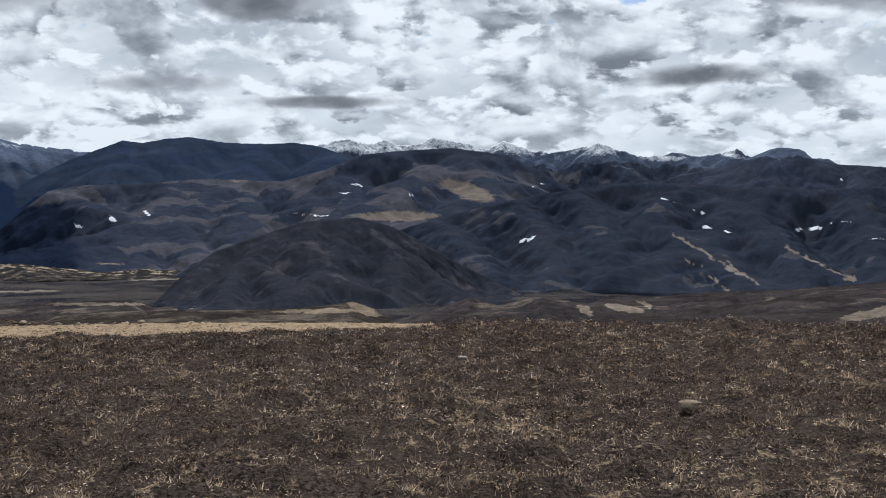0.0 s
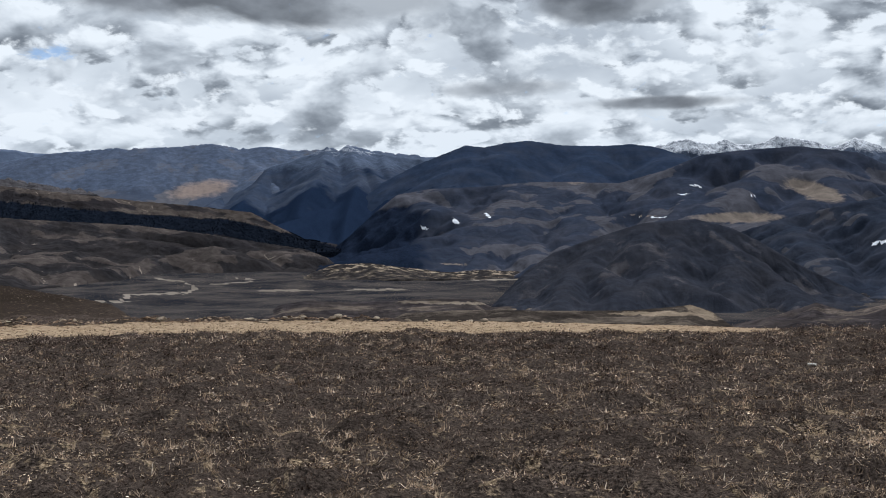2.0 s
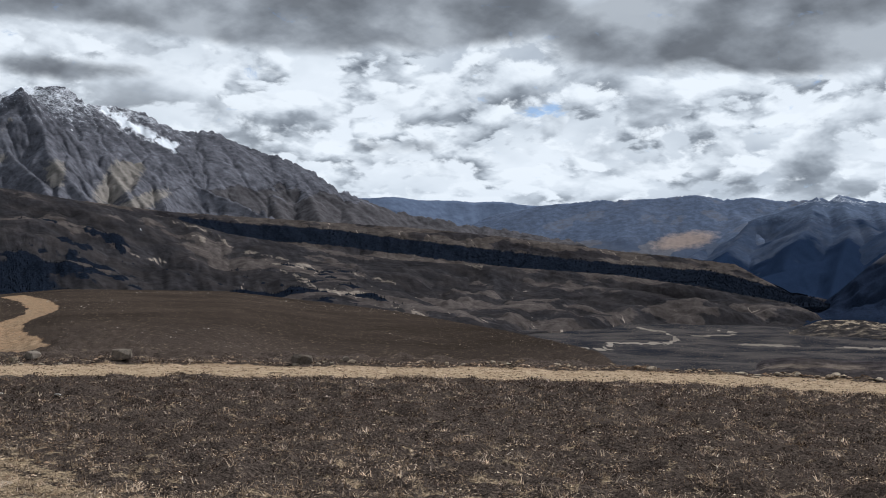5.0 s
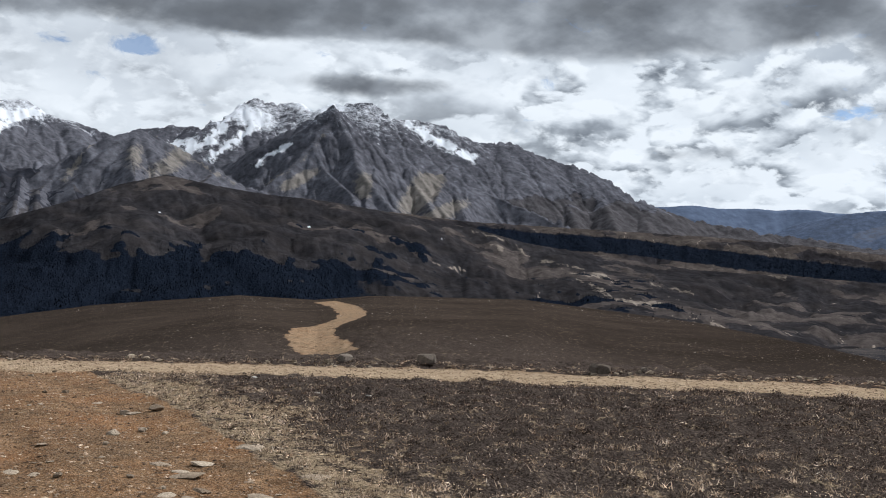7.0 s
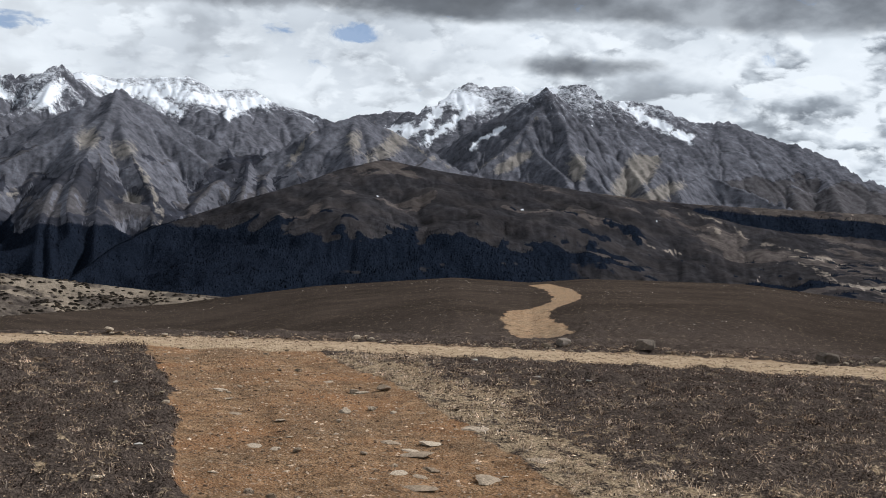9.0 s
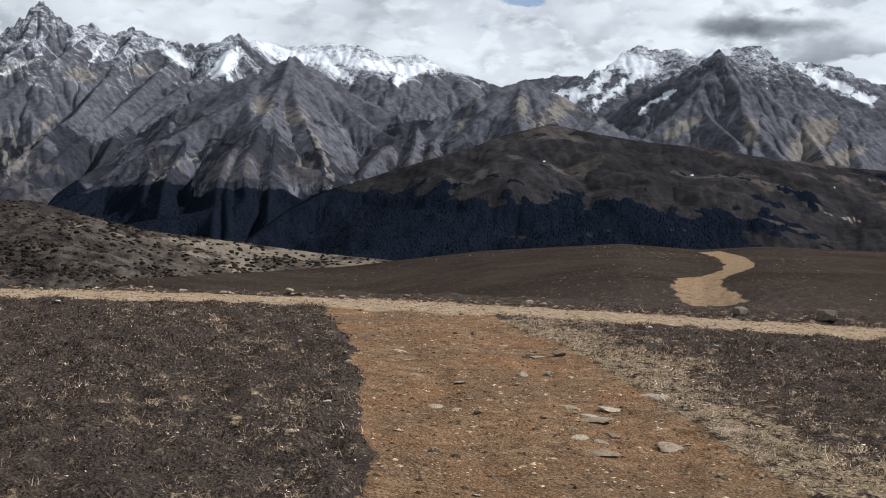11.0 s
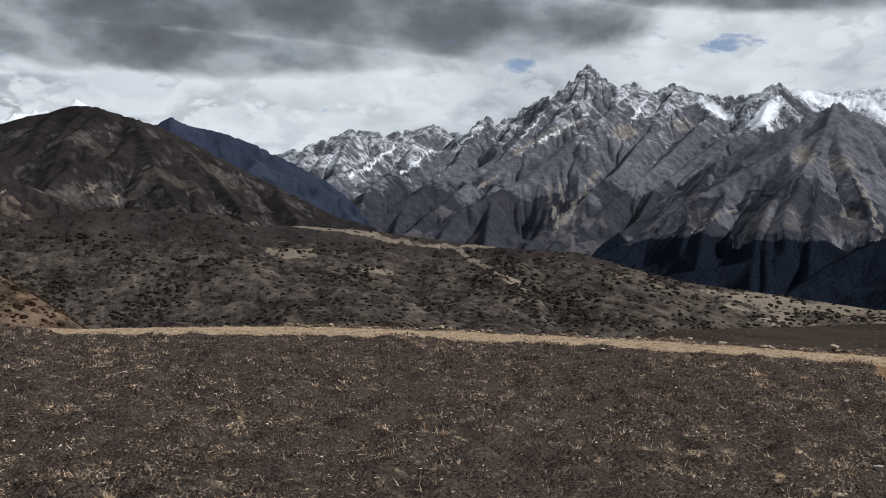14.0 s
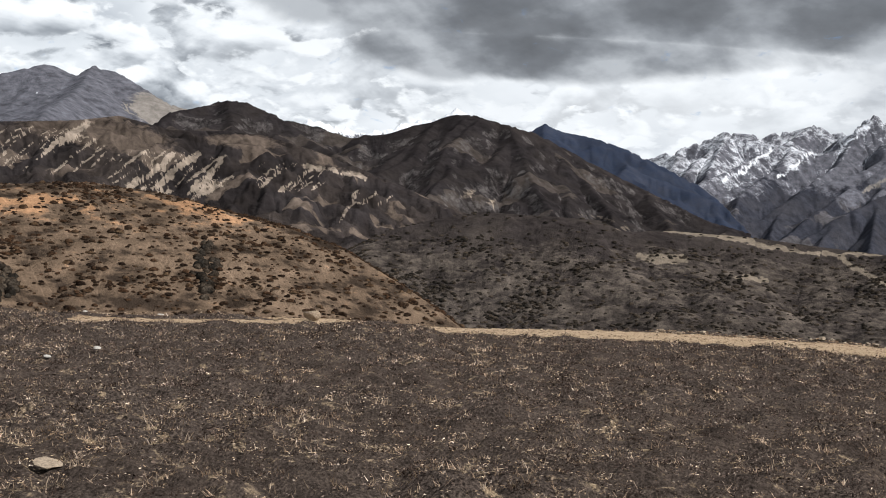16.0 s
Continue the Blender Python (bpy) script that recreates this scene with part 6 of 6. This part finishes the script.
    pebbles(q[:, 0], q[:, 1], RNG.uniform(0.012, 0.035, len(q)) * RNG.choice([1, 1, 1.7], len(q)), "bank_gravel", grit, "pale loose stones banked along the dirt road")
    az, rr = np.radians(RNG.uniform(34, 95, 7000)), RNG.uniform(24, 115, 7000)
    x, y = -np.sin(az) * rr, np.cos(az) * rr
    keep = fbm(x * 0.06, y * 0.06, 3, 0.6, 77) > RNG.uniform(0.02, 0.34, len(x))
    x, y, rr = x[keep], y[keep], rr[keep]
    pebbles(x, y, RNG.uniform(0.02, 0.055, len(x)) * (0.5 + rr / 70), "field_stones", island_material("field_stone", (0.0, (0.07, 0.06, 0.052)), (0.7, (0.20, 0.18, 0.155)), (1.0, (0.46, 0.43, 0.39))), "scattered pale stones on the far heath field")


def on_hill(name, n, want):
    """Random places on a hill's surface where want(az, u, el, masks, X, Y) passes a random draw."""
    X, Y, Z, az, masks, u, el = SURFACES[name]
    i, j = RNG.integers(1, X.shape[0] - 6, n), RNG.integers(0, X.shape[1] - 1, n)
    fi, fj = RNG.uniform(0, 1, n), RNG.uniform(0, 1, n)
    mixed = lambda M: (M[i, j] * (1 - fj) + M[i, j + 1] * fj) * (1 - fi) + (M[i + 1, j] * (1 - fj) + M[i + 1, j + 1] * fj) * fi
    x, y, z = mixed(X), mixed(Y), mixed(Z)
    get = {k: np.broadcast_to(m, X.shape)[i, j] for k, m in masks.items()}
    keep = RNG.uniform(0, 1, n) < want(az[j], u[i, j], el[i, j], get, x, y)
    return np.stack([x, y, z], -1)[keep]


def build_hill_shrubs():
    rust = island_material("rust_shrub", (0.0, (0.014, 0.0102, 0.008)), (0.5, (0.027, 0.0185, 0.0125)), (0.85, (0.043, 0.026, 0.016)), (1.0, (0.060, 0.042, 0.026)))
    dark = island_material("dark_shrub", (0.0, (0.012, 0.0115, 0.010)), (0.6, (0.026, 0.023, 0.019)), (1.0, (0.048, 0.040, 0.031)))
    C = on_hill("shrub_covered_hillock", 15000, lambda az, u, el, m, x, y: (0.16 + 0.5 * step(0.0, 0.45, fbm(x * 0.12, y * 0.12, 3, 0.6, 5))) * (0.8 + 0.2 * step(120, 128, az)))
    R = RNG.uniform(0.08, 0.27, len(C)) * RNG.choice([1, 1, 1.8], len(C))
    cushions("hillock_shrubs", C, R, R * RNG.uniform(0.35, 0.7, len(C)), rust, "rust-brown low shrubs dotting the tan hillock")
    triangles("hillock_twigs", leaf_clumps(C, R * 1.1, R * 0.8, 6, R * 0.2), rust, "loose rust-brown twigs of the hillock's shrubs", "shrubs")
    # one dense strip of shrubs running down the hillock
    C = on_hill("shrub_covered_hillock", 9000, lambda az, u, el, m, x, y: 0.8 * patches(az, el, (129.2, -2.2, 0.45, 1.3, 0.0), (139.3, -3.0, 1.2, 0.8, 0)))
    R = RNG.uniform(0.25, 0.6, len(C))
    cushions("shrub_strip", C, R, R * RNG.uniform(0.6, 1.1, len(C)), dark, "dense dark shrubs in a runnel of the hillock")
    C = on_hill("shrub_speckled_hill", 60000, lambda az, u, el, m, x, y: (0.08 + 0.36 * step(-0.05, 0.4, fbm(x * 0.035, y * 0.035, 4, 0.6, 15)) * step(0.97, 0.85, u)) * (0.15 + 0.85 * np.maximum(step(0.3, -0.6, el), step(98, 90, az))))
    R = RNG.uniform(0.25, 0.75, len(C)) * np.clip(np.hypot(C[:, 0], C[:, 1]) / 260, 0.5, 1.3)
    cushions("slope_shrubs", C, R, R * RNG.uniform(0.35, 0.6, len(C)), dark, "dark low shrubs speckling the sandy slope")


def build_woods():
    # dark conifers, coloured darker still to stand for cloud shade
    shaded_needle = island_material("conifer", (0.0, (0.0085, 0.0118, 0.0195)), (0.7, (0.0105, 0.014, 0.022)), (1.0, (0.0125, 0.0160, 0.0235)), patch=0.01)

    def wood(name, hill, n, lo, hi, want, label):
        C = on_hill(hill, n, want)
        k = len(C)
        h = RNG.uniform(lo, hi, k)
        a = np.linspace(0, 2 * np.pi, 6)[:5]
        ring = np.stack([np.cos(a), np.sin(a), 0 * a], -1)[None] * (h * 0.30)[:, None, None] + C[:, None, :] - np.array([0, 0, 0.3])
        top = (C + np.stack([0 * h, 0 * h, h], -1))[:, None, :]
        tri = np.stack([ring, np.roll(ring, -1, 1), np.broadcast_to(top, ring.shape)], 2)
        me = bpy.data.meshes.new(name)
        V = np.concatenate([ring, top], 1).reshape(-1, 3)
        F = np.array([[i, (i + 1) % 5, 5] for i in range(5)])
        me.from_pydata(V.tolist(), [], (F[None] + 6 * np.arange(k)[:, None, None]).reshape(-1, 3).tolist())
        me.materials.append(shaded_needle)
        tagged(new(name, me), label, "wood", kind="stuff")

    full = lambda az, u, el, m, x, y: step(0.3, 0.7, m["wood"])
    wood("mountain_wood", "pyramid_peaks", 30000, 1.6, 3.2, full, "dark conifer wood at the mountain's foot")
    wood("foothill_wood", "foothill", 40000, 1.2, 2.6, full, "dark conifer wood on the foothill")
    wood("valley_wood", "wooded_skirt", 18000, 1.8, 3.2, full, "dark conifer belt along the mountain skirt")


build_heath()
build_stones()
build_hill_shrubs()
build_woods()
